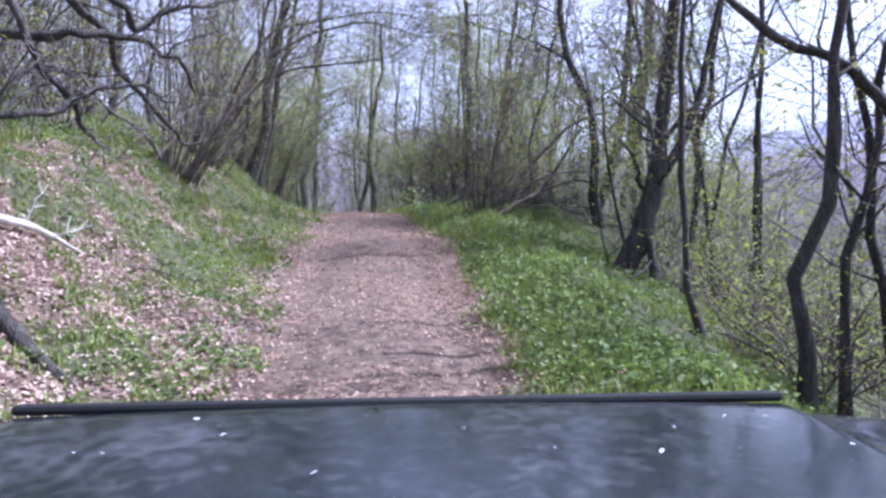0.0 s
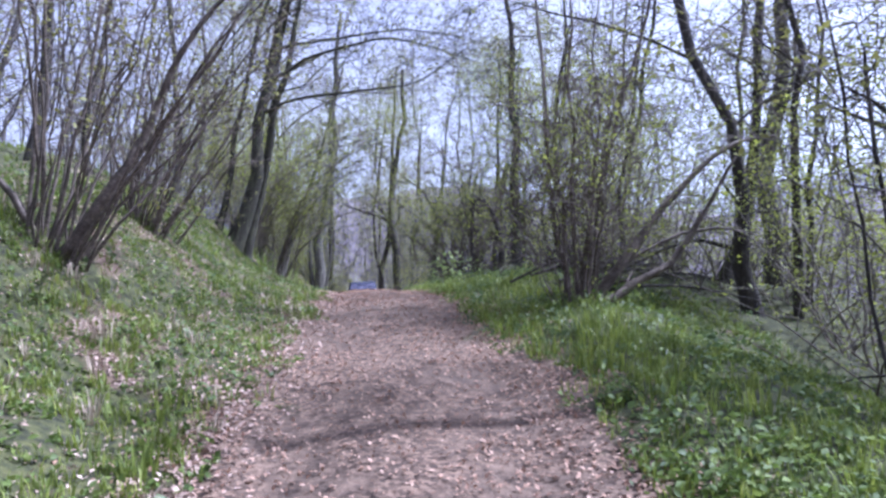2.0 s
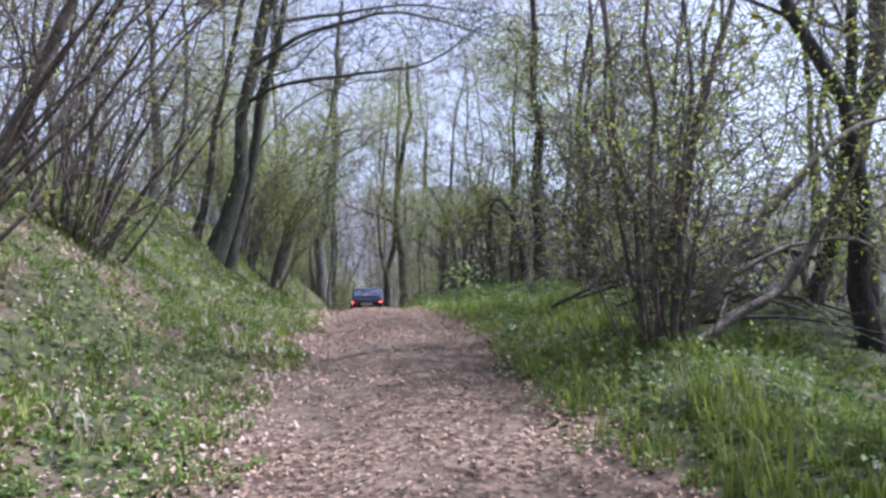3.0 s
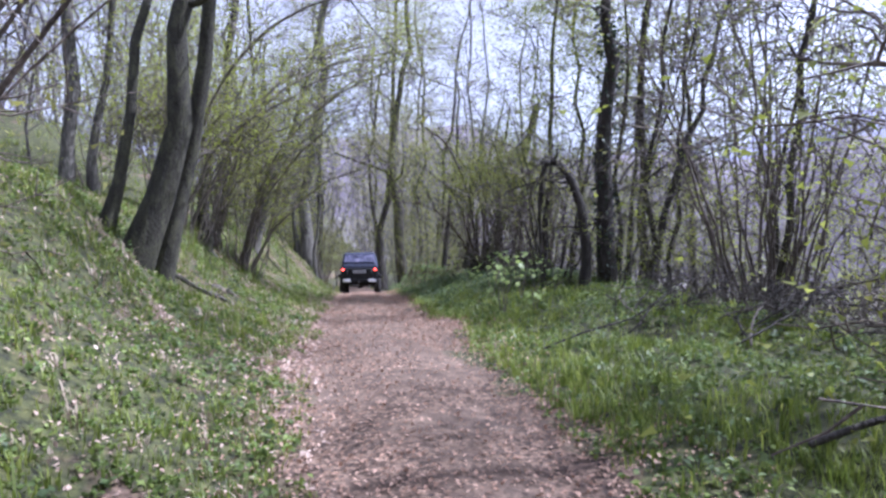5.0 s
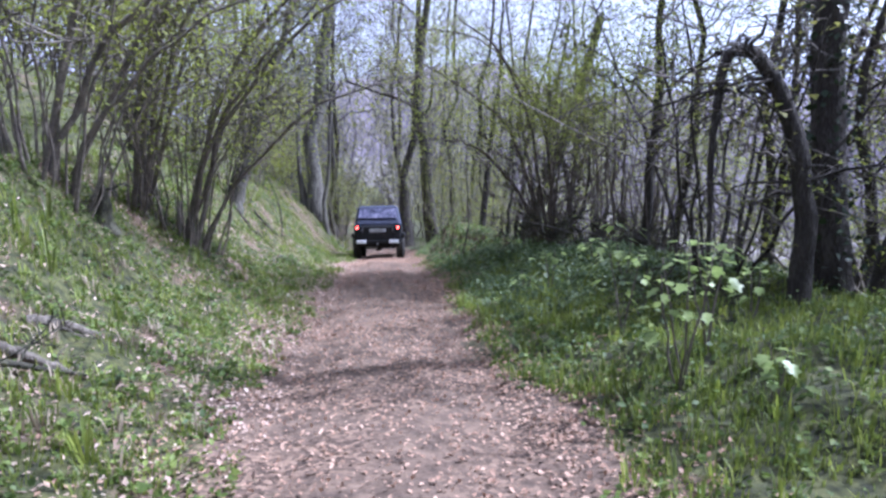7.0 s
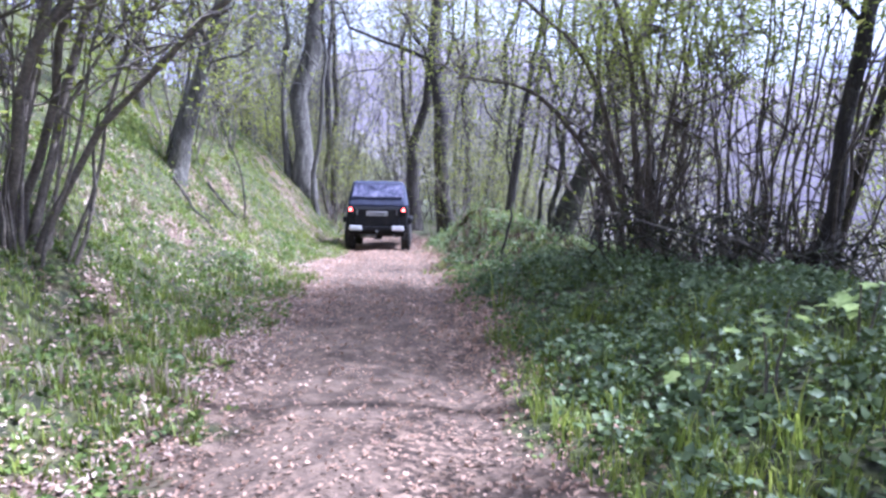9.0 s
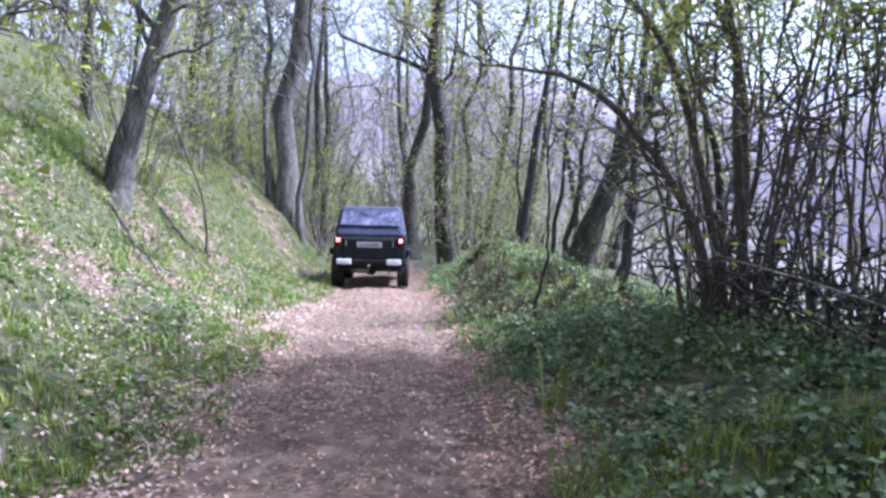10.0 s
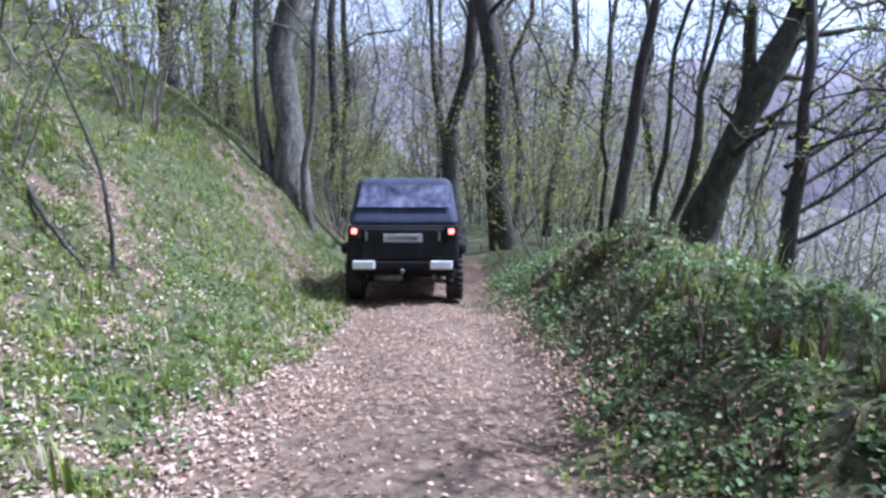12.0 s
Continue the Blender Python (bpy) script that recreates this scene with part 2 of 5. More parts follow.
class Pile:
    """Collects points and faces for one mesh."""

    def __init__(self):
        self.v, self.q, self.t, self.n = [], [], [], 0

    def add(self, verts, quads=(), tris=()):
        if len(quads):
            self.q.append(np.asarray(quads) + self.n)
        if len(tris):
            self.t.append(np.asarray(tris) + self.n)
        self.v.append(np.asarray(verts, float))
        self.n += len(verts)

    def tube(self, path, radii, sides=6, rough=0.0, rng=None, cap=True):
        """A round, tapering limb along a path."""
        path, radii = np.asarray(path, float), np.asarray(radii, float)
        way = np.gradient(path, axis=0)
        way /= np.linalg.norm(way, axis=1, keepdims=True) + 1e-9
        ref = np.where(np.abs(way[:, 2:3]) > 0.9, [[1.0, 0, 0]], [[0, 0, 1.0]])
        a = np.cross(way, ref)
        a /= np.linalg.norm(a, axis=1, keepdims=True) + 1e-9
        b = np.cross(way, a)
        for k in range(1, len(a)):  # no sudden twist from ring to ring
            if a[k] @ a[k - 1] < 0:
                a[k], b[k] = -a[k], -b[k]
        turn = np.linspace(0, 2 * np.pi, sides, endpoint=False)
        r = radii[:, None] * np.ones(sides)
        if rough and rng is not None:
            r = r * (1 + rough * rng.normal(size=r.shape))
        ring = path[:, None] + r[..., None] * (np.cos(turn)[None, :, None] * a[:, None] + np.sin(turn)[None, :, None] * b[:, None])
        m, k = np.meshgrid(np.arange(len(path) - 1), np.arange(sides), indexing="ij")
        quads = np.stack([m * sides + k, m * sides + (k + 1) % sides, (m + 1) * sides + (k + 1) % sides, (m + 1) * sides + k], -1).reshape(-1, 4)
        verts = ring.reshape(-1, 3)
        tris = []
        if cap:
            verts = np.concatenate([verts, path[-1:] + way[-1:] * radii[-1]])
            top = (len(path) - 1) * sides
            tris = [[top + j, top + (j + 1) % sides, len(verts) - 1] for j in range(sides)]
        self.add(verts, quads, tris)

    def mesh(self, name, mat, soft_shade=True):
        return mesh_of(name, np.concatenate(self.v), [np.concatenate(g) if g else np.zeros((0, 3), int) for g in (self.q, self.t)], mat, soft_shade)


def part(name, data, parent, label=""):
    """One mesh object under a thing or a part."""
    ob = new(name, data)
    ob.parent = parent
    return tagged(ob, label) if label else ob


def empty(name, at, label, category, group="", kind=""):
    ob = new(name)
    ob.empty_display_size = 0.2
    ob.location = at
    return tagged(ob, label, category, group, kind)


def leaf_mesh(name, places, size, mat, rng, up=0.4, shape=0.55, fold=0.25, plain=False):
    """Many small folded leaves, one four-cornered blade each, lying every way."""
    n = len(places)
    places = np.asarray(places, float)
    ahead = rng.normal(size=(n, 3)) * [1, 1, 0.6]
    ahead /= np.linalg.norm(ahead, axis=1, keepdims=True)
    normal = rng.normal(size=(n, 3)) + [0, 0, up * 3]
    side = np.cross(ahead, normal)
    side /= np.linalg.norm(side, axis=1, keepdims=True) + 1e-9
    normal = np.cross(side, ahead)
    s = (size * rng.uniform(0.55, 1.35, n))[:, None]
    tip, root = places + ahead * s, places
    mid = places + ahead * s * 0.45
    left, right = mid + side * s * shape / 2 + normal * s * fold * 0.5, mid - side * s * shape / 2 + normal * s * fold * 0.5
    if plain:  # far off: three corners do
        return mesh_of(name, np.stack([root, tip + side * s * shape * 0.5, tip - side * s * shape * 0.5], 1).reshape(-1, 3), np.arange(3 * n).reshape(-1, 3), mat)
    verts = np.stack([root, right, tip, left], 1).reshape(-1, 3)
    base = np.arange(n)[:, None] * 4
    tris = np.concatenate([base + [0, 1, 2], base + [0, 2, 3]])
    return mesh_of(name, verts, tris, mat)


def bent(start, way, length, bow, steps=7, wobble=0.05, rng=None):
    """A path from start along way, bowed by a vector, with a little wobble."""
    s = np.linspace(0, 1, steps)[:, None]
    way = np.asarray(way, float) / np.linalg.norm(way)
    path = np.asarray(start, float) + way * length * s + np.asarray(bow, float) * s**2
    if rng is not None and wobble:
        shake = rng.normal(size=(steps, 3)) * wobble * length / steps
        shake[0] = 0
        path = path + np.cumsum(shake, 0)
    return path


def curve_through(points, steps=5):
    """A smooth path through control points."""
    c = np.asarray(points, float)
    c = np.concatenate([2 * c[:1] - c[1:2], c, 2 * c[-1:] - c[-2:-1]])
    out = []
    for i in range(1, len(c) - 2):
        for t in np.linspace(0, 1, steps, endpoint=False):
            out.append(0.5 * (2 * c[i] + (c[i + 1] - c[i - 1]) * t + (2 * c[i - 1] - 5 * c[i] + 4 * c[i + 1] - c[i + 2]) * t**2 + (3 * c[i] - c[i - 1] - 3 * c[i + 1] + c[i + 2]) * t**3))
    return np.array(out + [c[-2]])


def shoots(path, radii, rng, count, first, length, spread, lift, depth, out, tips, droop=0.0, sides=4, finest=0.003):
    """Branches off a path, and branches off those; out takes the tubes, tips the ends for leaves."""
    way = np.gradient(path, axis=0)
    for _ in range(count):
        s = first + (1 - first) * rng.uniform() ** 0.8
        k = s * (len(path) - 1)
        i = min(int(k), len(path) - 2)
        at = path[i] + (path[i + 1] - path[i]) * (k - i)
        r = (radii[i] + (radii[i + 1] - radii[i]) * (k - i)) * rng.uniform(0.2, 0.42)
        d = way[i] / (np.linalg.norm(way[i]) + 1e-9)
        side = rng.normal(size=3) * [1, 1, 0.35]
        side -= d * (side @ d)
        side /= np.linalg.norm(side) + 1e-9
        l = length * (1.15 - 0.6 * s) * rng.uniform(0.5, 1.25)
        p = bent(at, d * (1 - spread) + side * spread * 1.4 + [0, 0, lift], l, [0, 0, (0.25 * lift - droop) * l], 6 if depth else 3, 0.32, rng)
        rr = np.linspace(max(r, 2 * finest), max(r * 0.22, finest), len(p))
        out.append((p, rr, sides if depth else 3))
        if depth:
            shoots(p, rr, rng, 3 + int(4 * rng.uniform()), 0.2, length * 0.42, spread, lift * 0.6, depth - 1, out, tips, droop, 3, finest)
        else:
            tips.extend([p[-1], p[-2], (p[1] + p[2]) / 2])


def tree(label, x, y, stems, seed, bark=None, leaf=None, leaves=500, leaf_size=0.072, group="woodland trees", category="tree", branches=14, length=1.6, first=0.3, spread=0.6, lift=0.25, depth=1, droop=0.05, name="tree", big_limbs=4, ivy=0, scatter=0.12, limbs=(), leaf_low=0.0):
    """A woodland tree or many-stemmed shrub. stems: (dx, dy, lean x, lean y, height, foot radius, bow x, bow y, bow z);
    limbs: (points from the foot, first radius, last radius, side shoots) for stems of a shape of their own."""
    rng = np.random.default_rng(seed)
    bark, leaf = bark or BARK, leaf or BUDS
    z = float(land(x, y))
    root = empty(name, (x, y, z), label, category, group)
    tips, ivy_at = [], []
    many = len(stems) > 3
    twigs = Pile()
    grown = []
    for dx, dy, lx, ly, h, r, bx, by, bz in stems:
        foot = float(land(x + dx, y + dy)) - z - 0.12
        p = bent((dx, dy, foot), (lx, ly, 1.0), h, (bx, by, bz), 12, 0.135, rng)
        t = np.linspace(0, 1, len(p))
        grown.append((p, r * (1 - 0.72 * t) * (1 + 0.4 * np.exp(-t * 20)), branches))
    for points, r0, r1, count in limbs:
        p = curve_through(points, 4)
        p = p + np.cumsum(rng.normal(size=p.shape) * 0.012, 0)
        grown.append((p, r0 + (r1 - r0) * np.linspace(0, 1, len(p)) ** 0.8, count))
    for p, rr, wanted in grown:
        r = rr[0]
        body = Pile()
        rr = rr * (1 + (0.09 if r > 0.12 else 0.05) * np.sin(np.linspace(0, rng.uniform(9, 16), len(rr)) + rng.uniform(0, 6)))
        body.tube(p, rr, 10 if r > 0.08 else 6, 0.09, rng)
        part("stem" if many else "trunk", body.mesh("stem", bark), root)
        got, count = [], max(2, int(wanted * (0.5 + rng.uniform()) / (1 if not many else 2.2)))
        shoots(p, rr, rng, count, first, length, spread, lift, depth, got, tips, droop, finest=0.003 if y < 24 else 0.006)
        got.sort(key=lambda g: -g[1][0])
        for q, qr, sides in got[: 0 if many else big_limbs]:
            limb = Pile()
            limb.tube(q, qr, 5, 0.04, rng)
            part("limb", limb.mesh("limb", bark), root)
        for q, qr, sides in got[0 if many else big_limbs :]:
            twigs.tube(q, qr, sides, cap=False)
        tips.extend(p[-3:])
        if ivy:
            k = rng.uniform(0, 0.75, ivy) * (len(p) - 1)
            i = k.astype(int)
            at = p[i] + (p[i + 1] - p[i]) * (k - i)[:, None]
            off = rng.normal(size=(ivy, 3))
            off /= np.linalg.norm(off, axis=1, keepdims=True)
            ivy_at.append(at + off * (rr[i] + rng.uniform(0.0, 0.16, ivy))[:, None])
    if twigs.n:
        tagged(part("twig_mass", twigs.mesh("twig_mass", TWIG if bark is BARK else bark), root), kind="stuff")
    if leaves and tips:
        tips = np.array(tips)
        tips = tips[tips[:, 2] > leaf_low]
        at = tips[rng.integers(0, len(tips), leaves)] + rng.normal(size=(leaves, 3)) * scatter
        tagged(part("foliage", leaf_mesh("foliage", at, leaf_size, leaf, rng, plain=y > 13), root, "fresh spring leaves just out"), kind="stuff")
    if ivy_at:
        tagged(part("ivy", leaf_mesh("ivy", np.concatenate(ivy_at), 0.075, IVY, rng, 0.1, 0.9), root, "dark evergreen ivy"), kind="stuff")
    return root


def clump(count, radius, height, foot, lean, rng, side=(0, 0)):
    """Stems that fan out from one stool."""
    made = []
    for n in range(count):
        a, k = 2 * math.pi * (n + rng.uniform(-0.3, 0.3)) / count, rng.uniform(0.3, 1.0)
        out = lean * k
        made.append((math.cos(a) * radius * k, math.sin(a) * radius * k, math.cos(a) * out + side[0], math.sin(a) * out + side[1], height * rng.uniform(0.6, 1.1), foot * rng.uniform(0.55, 1.2), math.cos(a) * out * 1.2 + side[0], math.sin(a) * out * 1.2 + side[1], -0.35 * out * height * 0.3))
    return made


# ---- the ground, one sheet to the horizon ----


def even(lo, hi, step):
    return list(np.arange(lo, hi, step))


LINES_Y = np.array([-1600, -700, -300, -120, -50, -25, -14] + even(-8, 50, 0.16) + even(50, 75, 0.5) + [78, 82, 88, 95, 105, 120, 140, 170, 210, 260, 320, 400, 500, 620, 760, 920, 1100, 1350, 1600])
LINES_U = np.array([-1600, -1000, -600, -300, -150, -80, -50, -34, -25, -19] + even(-15, -5, 0.3) + even(-5, 5, 0.12) + even(5, 13, 0.3) + [14, 16, 19, 23, 28, 35, 45, 60, 85, 120, 170, 240, 330, 450, 600, 800, 1100, 1600])


def cover_green(x, y):
    """How green the ground is: little on the track, patchy on the banks."""
    u = np.asarray(x) - track_x(y)
    edge = 0.92 - 0.16 * np.clip((y - 9) / 6, 0, 1) + 0.22 * wave(x, y, 2.1, 14) + 0.30 * wave(x, y, 0.9, 4) + 0.2 * wave(x, y, 0.33, 6)
    off = np.clip((np.abs(u + 0.05) - edge) / 0.8, 0, 1)
    patch = 0.92 + 0.30 * wave(x, y, 1.3, 7) + 0.34 * wave(x, y, 0.45, 8) + 0.25 * wave(x, y, 0.17, 10)
    up = -u - 1.4
    leafy = np.where(u < 0, (0.62 * bump(y, 2.5, 6) + 0.12 * bump(y, 35, 7) + 0.14) * bump(up, 1.6, 1.5), -0.22)
    leafy = leafy + 0.2 * np.clip((y - 43) / 6, 0, 1) * bump(u, 0, 3.5)
    return np.clip(off * (patch - leafy), 0, 1)


yy, uu = np.meshgrid(LINES_Y, LINES_U, indexing="ij")
xx = track_x(yy) + uu
zz = land(xx, yy)
ni, nj = yy.shape
gi, gj = np.meshgrid(np.arange(ni - 1), np.arange(nj - 1), indexing="ij")
quads = np.stack([gi * nj + gj, gi * nj + gj + 1, (gi + 1) * nj + gj + 1, (gi + 1) * nj + gj], -1).reshape(-1, 4)
ground_mesh = mesh_of("ground", np.stack([xx, yy, zz], -1).reshape(-1, 3), quads, FLOOR, True)
green_value = ground_mesh.attributes.new("green", "FLOAT", "POINT")
green_value.data.foreach_set("value", cover_green(xx, yy).ravel().astype(np.float32))
ground_mesh.materials.append(WOODED)
centre_y, centre_u = np.abs((yy[:-1, :-1] + yy[1:, 1:]) / 2 - 20), np.abs((uu[:-1, :-1] + uu[1:, 1:]) / 2)
ground_mesh.polygons.foreach_set("material_index", (np.maximum(centre_y, centre_u) > 110).astype(np.int32).ravel())
ground = tagged(new("ground", ground_mesh), "leaf-strewn woodland floor with a rutted earth track between grassy banks", "ground", kind="structure")

# ---- distant hills ----


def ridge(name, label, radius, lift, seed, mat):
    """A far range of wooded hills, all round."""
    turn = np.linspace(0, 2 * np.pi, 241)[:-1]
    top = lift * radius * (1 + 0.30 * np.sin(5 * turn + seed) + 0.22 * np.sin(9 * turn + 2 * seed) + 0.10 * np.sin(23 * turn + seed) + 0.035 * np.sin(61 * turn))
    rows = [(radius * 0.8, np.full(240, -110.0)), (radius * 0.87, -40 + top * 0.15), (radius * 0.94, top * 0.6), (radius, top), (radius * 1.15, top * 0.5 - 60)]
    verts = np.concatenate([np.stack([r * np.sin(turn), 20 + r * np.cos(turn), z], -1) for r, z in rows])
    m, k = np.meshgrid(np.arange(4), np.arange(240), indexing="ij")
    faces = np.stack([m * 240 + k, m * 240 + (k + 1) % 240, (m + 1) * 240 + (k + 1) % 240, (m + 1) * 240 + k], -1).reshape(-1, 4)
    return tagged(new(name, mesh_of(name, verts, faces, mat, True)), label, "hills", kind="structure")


# Air haze painted into the hills: pale tones plus a faint glow.
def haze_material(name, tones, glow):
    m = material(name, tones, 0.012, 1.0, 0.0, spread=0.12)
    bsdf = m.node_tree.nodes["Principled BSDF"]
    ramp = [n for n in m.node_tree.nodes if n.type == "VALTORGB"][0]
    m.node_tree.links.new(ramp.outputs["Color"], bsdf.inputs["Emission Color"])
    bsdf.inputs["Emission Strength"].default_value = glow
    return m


# the farther range gets bluer, brighter tones to imitate thicker haze
ridge("backdrop", "distant wooded hills with violet haze painted in", 900.0, 0.095, 1.3, haze_material("near hazy hills", [(0.105, 0.09, 0.104), (0.14, 0.122, 0.142), (0.175, 0.152, 0.178)], 0.28))
ridge("backdrop", "skyline hills, pale blue from painted haze", 2200.0, 0.11, 4.1, haze_material("far hazy hills", [(0.15, 0.15, 0.20), (0.18, 0.18, 0.24), (0.21, 0.21, 0.275)], 0.45))

# ---- trees beside the track ----
pick = np.random.default_rng(11)

tree("dark oak leaning from a swept root beside the track", 2.95, 11.1, [(-0.35, -0.3, -0.1, 0.0, 6.0, 0.016, 0.2, 0.2, 0)], 1, BARK, BUDS, 3200, first=0.3, length=2.4, branches=18, depth=2, limbs=[([(-0.6, 0, -0.2), (-0.1, 0, 0.08), (0.2, 0, 0.8), (0.42, 0, 1.6), (0.5, 0, 2.6), (0.58, 0, 3.6), (0.75, 0, 5.5), (1.1, 0.1, 9.5)], 0.235, 0.06, 20), ([(0.42, 0, 1.5), (0.85, 0, 2.1), (1.1, 0, 2.9), (1.35, 0.1, 3.9), (1.9, 0.2, 6.0)], 0.095, 0.03, 10), ([(0.1, -0.15, 0.9), (0.3, -0.2, 0.4), (0.35, -0.22, -0.3)], 0.06, 0.08, 3), ([(-0.05, -0.1, 0.15), (-0.25, -0.1, 0.9), (-0.45, -0.1, 2.0), (-0.5, 0, 3.2)], 0.035, 0.012, 6)])
tree("thin crooked grey sapling on the verge", 2.6, 7.0, [(0, 0, 0.04, 0, 6.5, 0.042, -0.3, 0, 0)], 2, BARK, BUDS, 300, first=0.4, length=1.2, branches=9)
tree("dark slender tree with a low side branch", 3.1, 6.0, [(0, 0, 0.03, 0, 7.5, 0.075, 0.1, 0, 0)], 3, BARK, BUDS, 500, first=0.35, length=1.8, branches=14)
tree("dark young tree among brushwood", 3.95, 6.1, [(0, 0, 0.0, 0.05, 7.5, 0.10, 0.1, 0, 0), (-0.25, 0.3, 0.03, 0, 6.5, 0.055, 0, 0, 0), (0.3, 0.5, -0.08, 0, 6.0, 0.06, 0, 0, 0)], 4, BARK, BUDS, 700, first=0.2, length=1.5, branches=14, limbs=[([(0.0, 0, 3.1), (-0.4, 0, 3.55), (-0.75, 0, 3.7), (-1.1, 0, 3.88), (-1.6, 0, 4.25), (-2.1, 0, 4.8)], 0.06, 0.03, 8)])
tree("hazel shrub with long stems leaning low to one side", 0.75, 14.3, clump(30, 0.35, 2.8, 0.012, 0.34, pick, (-0.05, 0)) + clump(6, 0.25, 6.5, 0.028, 0.2, pick), 5, THICKET, SPRING, 6500, leaf_size=0.042, scatter=0.25, first=0.15, length=1.2, branches=15, name="hazel_shrub", category="shrub", limbs=[([(0.1, 0.1, -0.1), (0.85, 0.3, 0.85), (1.35, 0.4, 1.4), (2.1, 0.5, 2.05), (2.9, 0.6, 2.2)], 0.085, 0.02, 16), ([(0.1, 0, -0.1), (0.65, 0.1, 0.2), (1.2, 0.2, 0.5), (1.7, 0.3, 1.2), (2.1, 0.3, 1.9)], 0.075, 0.02, 12), ([(0.0, 0.2, -0.1), (0.2, 0.2, 1.0), (0.55, 0.3, 2.2), (0.95, 0.3, 3.4), (1.4, 0.3, 5.0)], 0.06, 0.02, 12), ([(0.1, 0.3, -0.1), (0.8, 0.6, 0.6), (1.8, 0.9, 1.0), (2.8, 1.2, 0.9)], 0.05, 0.012, 10)])
tree("dark tree sweeping up from a leaning foot", 4.05, 18.0, [], 6, BARK, BUDS, 1500, first=0.3, length=2.0, branches=18, depth=2, droop=0.3, limbs=[([(-0.2, 0, -0.3), (0, 0, 0.1), (0.3, 0, 0.8), (0.6, 0, 2.05), (0.7, 0, 3.4), (0.75, 0, 4.6), (1.0, 0, 8.5)], 0.18, 0.05, 20), ([(0.15, 0, 0.6), (-0.5, -0.1, 0.78), (-1.2, -0.2, 0.65), (-1.9, -0.3, 0.35)], 0.05, 0.012, 9), ([(0.65, 0, 2.6), (1.3, 0.1, 3.4), (1.6, 0.2, 5.0)], 0.07, 0.02, 7)])
tree("tall ivy-clad trunk standing upright", 0.95, 25.6, [(0, 0, 0.02, 0, 10.0, 0.175, 0.1, 0, 0)], 7, BARK, BUDS, 1200, first=0.3, length=1.9, branches=22, depth=2, ivy=1100, droop=0.5)
tree("coppiced shrub with bare and bleached stems on the bank", -4.85, 12.25, clump(24, 0.3, 4.4, 0.022, 0.34, pick, (0.34, 0)), 8, THICKET, BUDS, 2200, leaf_size=0.05, first=0.25, length=1.2, branches=11, name="coppice_shrub", category="shrub", limbs=[([(0.1, -0.1, -0.1), (0.35, -0.1, 0.15), (0.75, -0.1, 0.75), (1.0, 0, 1.3), (1.5, 0, 2.2), (2.3, 0.1, 3.0)], 0.08, 0.015, 9), ([(-0.1, 0, -0.1), (-0.5, -0.2, 0.7), (-1.1, -0.4, 1.2), (-1.5, -0.8, 2.0), (-1.7, -1.2, 3.0)], 0.05, 0.012, 9)])
tree("coppiced shrub of crowded brown stems leaning out from the bank", -5.6, 15.6, clump(34, 0.45, 4.4, 0.019, 0.36, pick, (0.3, -0.05)) + clump(10, 0.4, 1.4, 0.014, 0.6, pick, (0.2, 0)), 47, THICKET, BUDS, 2400, leaf_size=0.045, first=0.2, length=1.1, branches=9, name="coppice_shrub", category="shrub")
tree("twin-stemmed leaning beech on the bank", -6.15, 21.2, [(0, 0, 0.2, 0.0, 11.0, 0.175, 0.2, 0, 0), (0.12, 0.45, 0.26, 0.1, 10.5, 0.12, 0.1, 0, 0), (-0.35, -0.1, 0.2, 0, 9.5, 0.08, 0.1, 0, 0)], 9, BARK_MOSS, BUDS, 4200, first=0.3, length=2.6, branches=20, depth=2, limbs=[([(0.7, 0, 3.2), (1.5, -0.2, 3.4), (3.1, -0.2, 3.55), (4.45, -0.2, 3.75), (5.6, -0.2, 4.5)], 0.055, 0.012, 20), ([(0.85, 0, 3.9), (2.1, 0, 4.6), (3.9, 0, 4.9), (5.8, 0, 4.3)], 0.055, 0.012, 20), ([(1.1, 0.1, 4.8), (2.4, 0.9, 5.3), (4.0, 1.6, 5.7), (5.6, 2.0, 5.6)], 0.05, 0.012, 18), ([(1.2, 0.2, 5.2), (1.8, -0.8, 5.9), (3.2, -1.6, 6.3), (4.8, -2.0, 6.2)], 0.05, 0.012, 16)])
tree("grey pole tree on the upper bank", -9.2, 25.0, [(0, 0, 0.03, 0, 9.5, 0.13, 0, 0, 0), (0.4, 0.2, 0.05, 0, 9.0, 0.09, 0, 0, 0)], 10, BARK_GREY, BUDS, 500, first=0.35, length=1.8)
tree("hazel stool with stems arching over the track", -7.7, 26.3, clump(24, 0.55, 4.8, 0.018, 0.3, pick) + [(0.1, 0, 0.2, 0, 4.9, 0.045, 2.6, 0, -1.5), (0.2, 0.2, 0.35, 0, 4.4, 0.035, 2.0, 0.3, -1.4)], 12, HAZEL, SPRING, 15000, leaf_size=0.058, scatter=0.42, first=0.25, length=1.4, branches=15, name="hazel_stool", category="shrub", limbs=[([(0, 0, -0.1), (0.8, 0, 2.3), (2.0, 0, 3.8), (3.7, 0.2, 4.6), (5.3, 0.3, 4.5)], 0.05, 0.012, 24), ([(0.2, 0.3, -0.1), (1.3, 0.6, 2.0), (2.8, 1.0, 3.2), (4.4, 1.4, 3.5)], 0.04, 0.012, 20)])
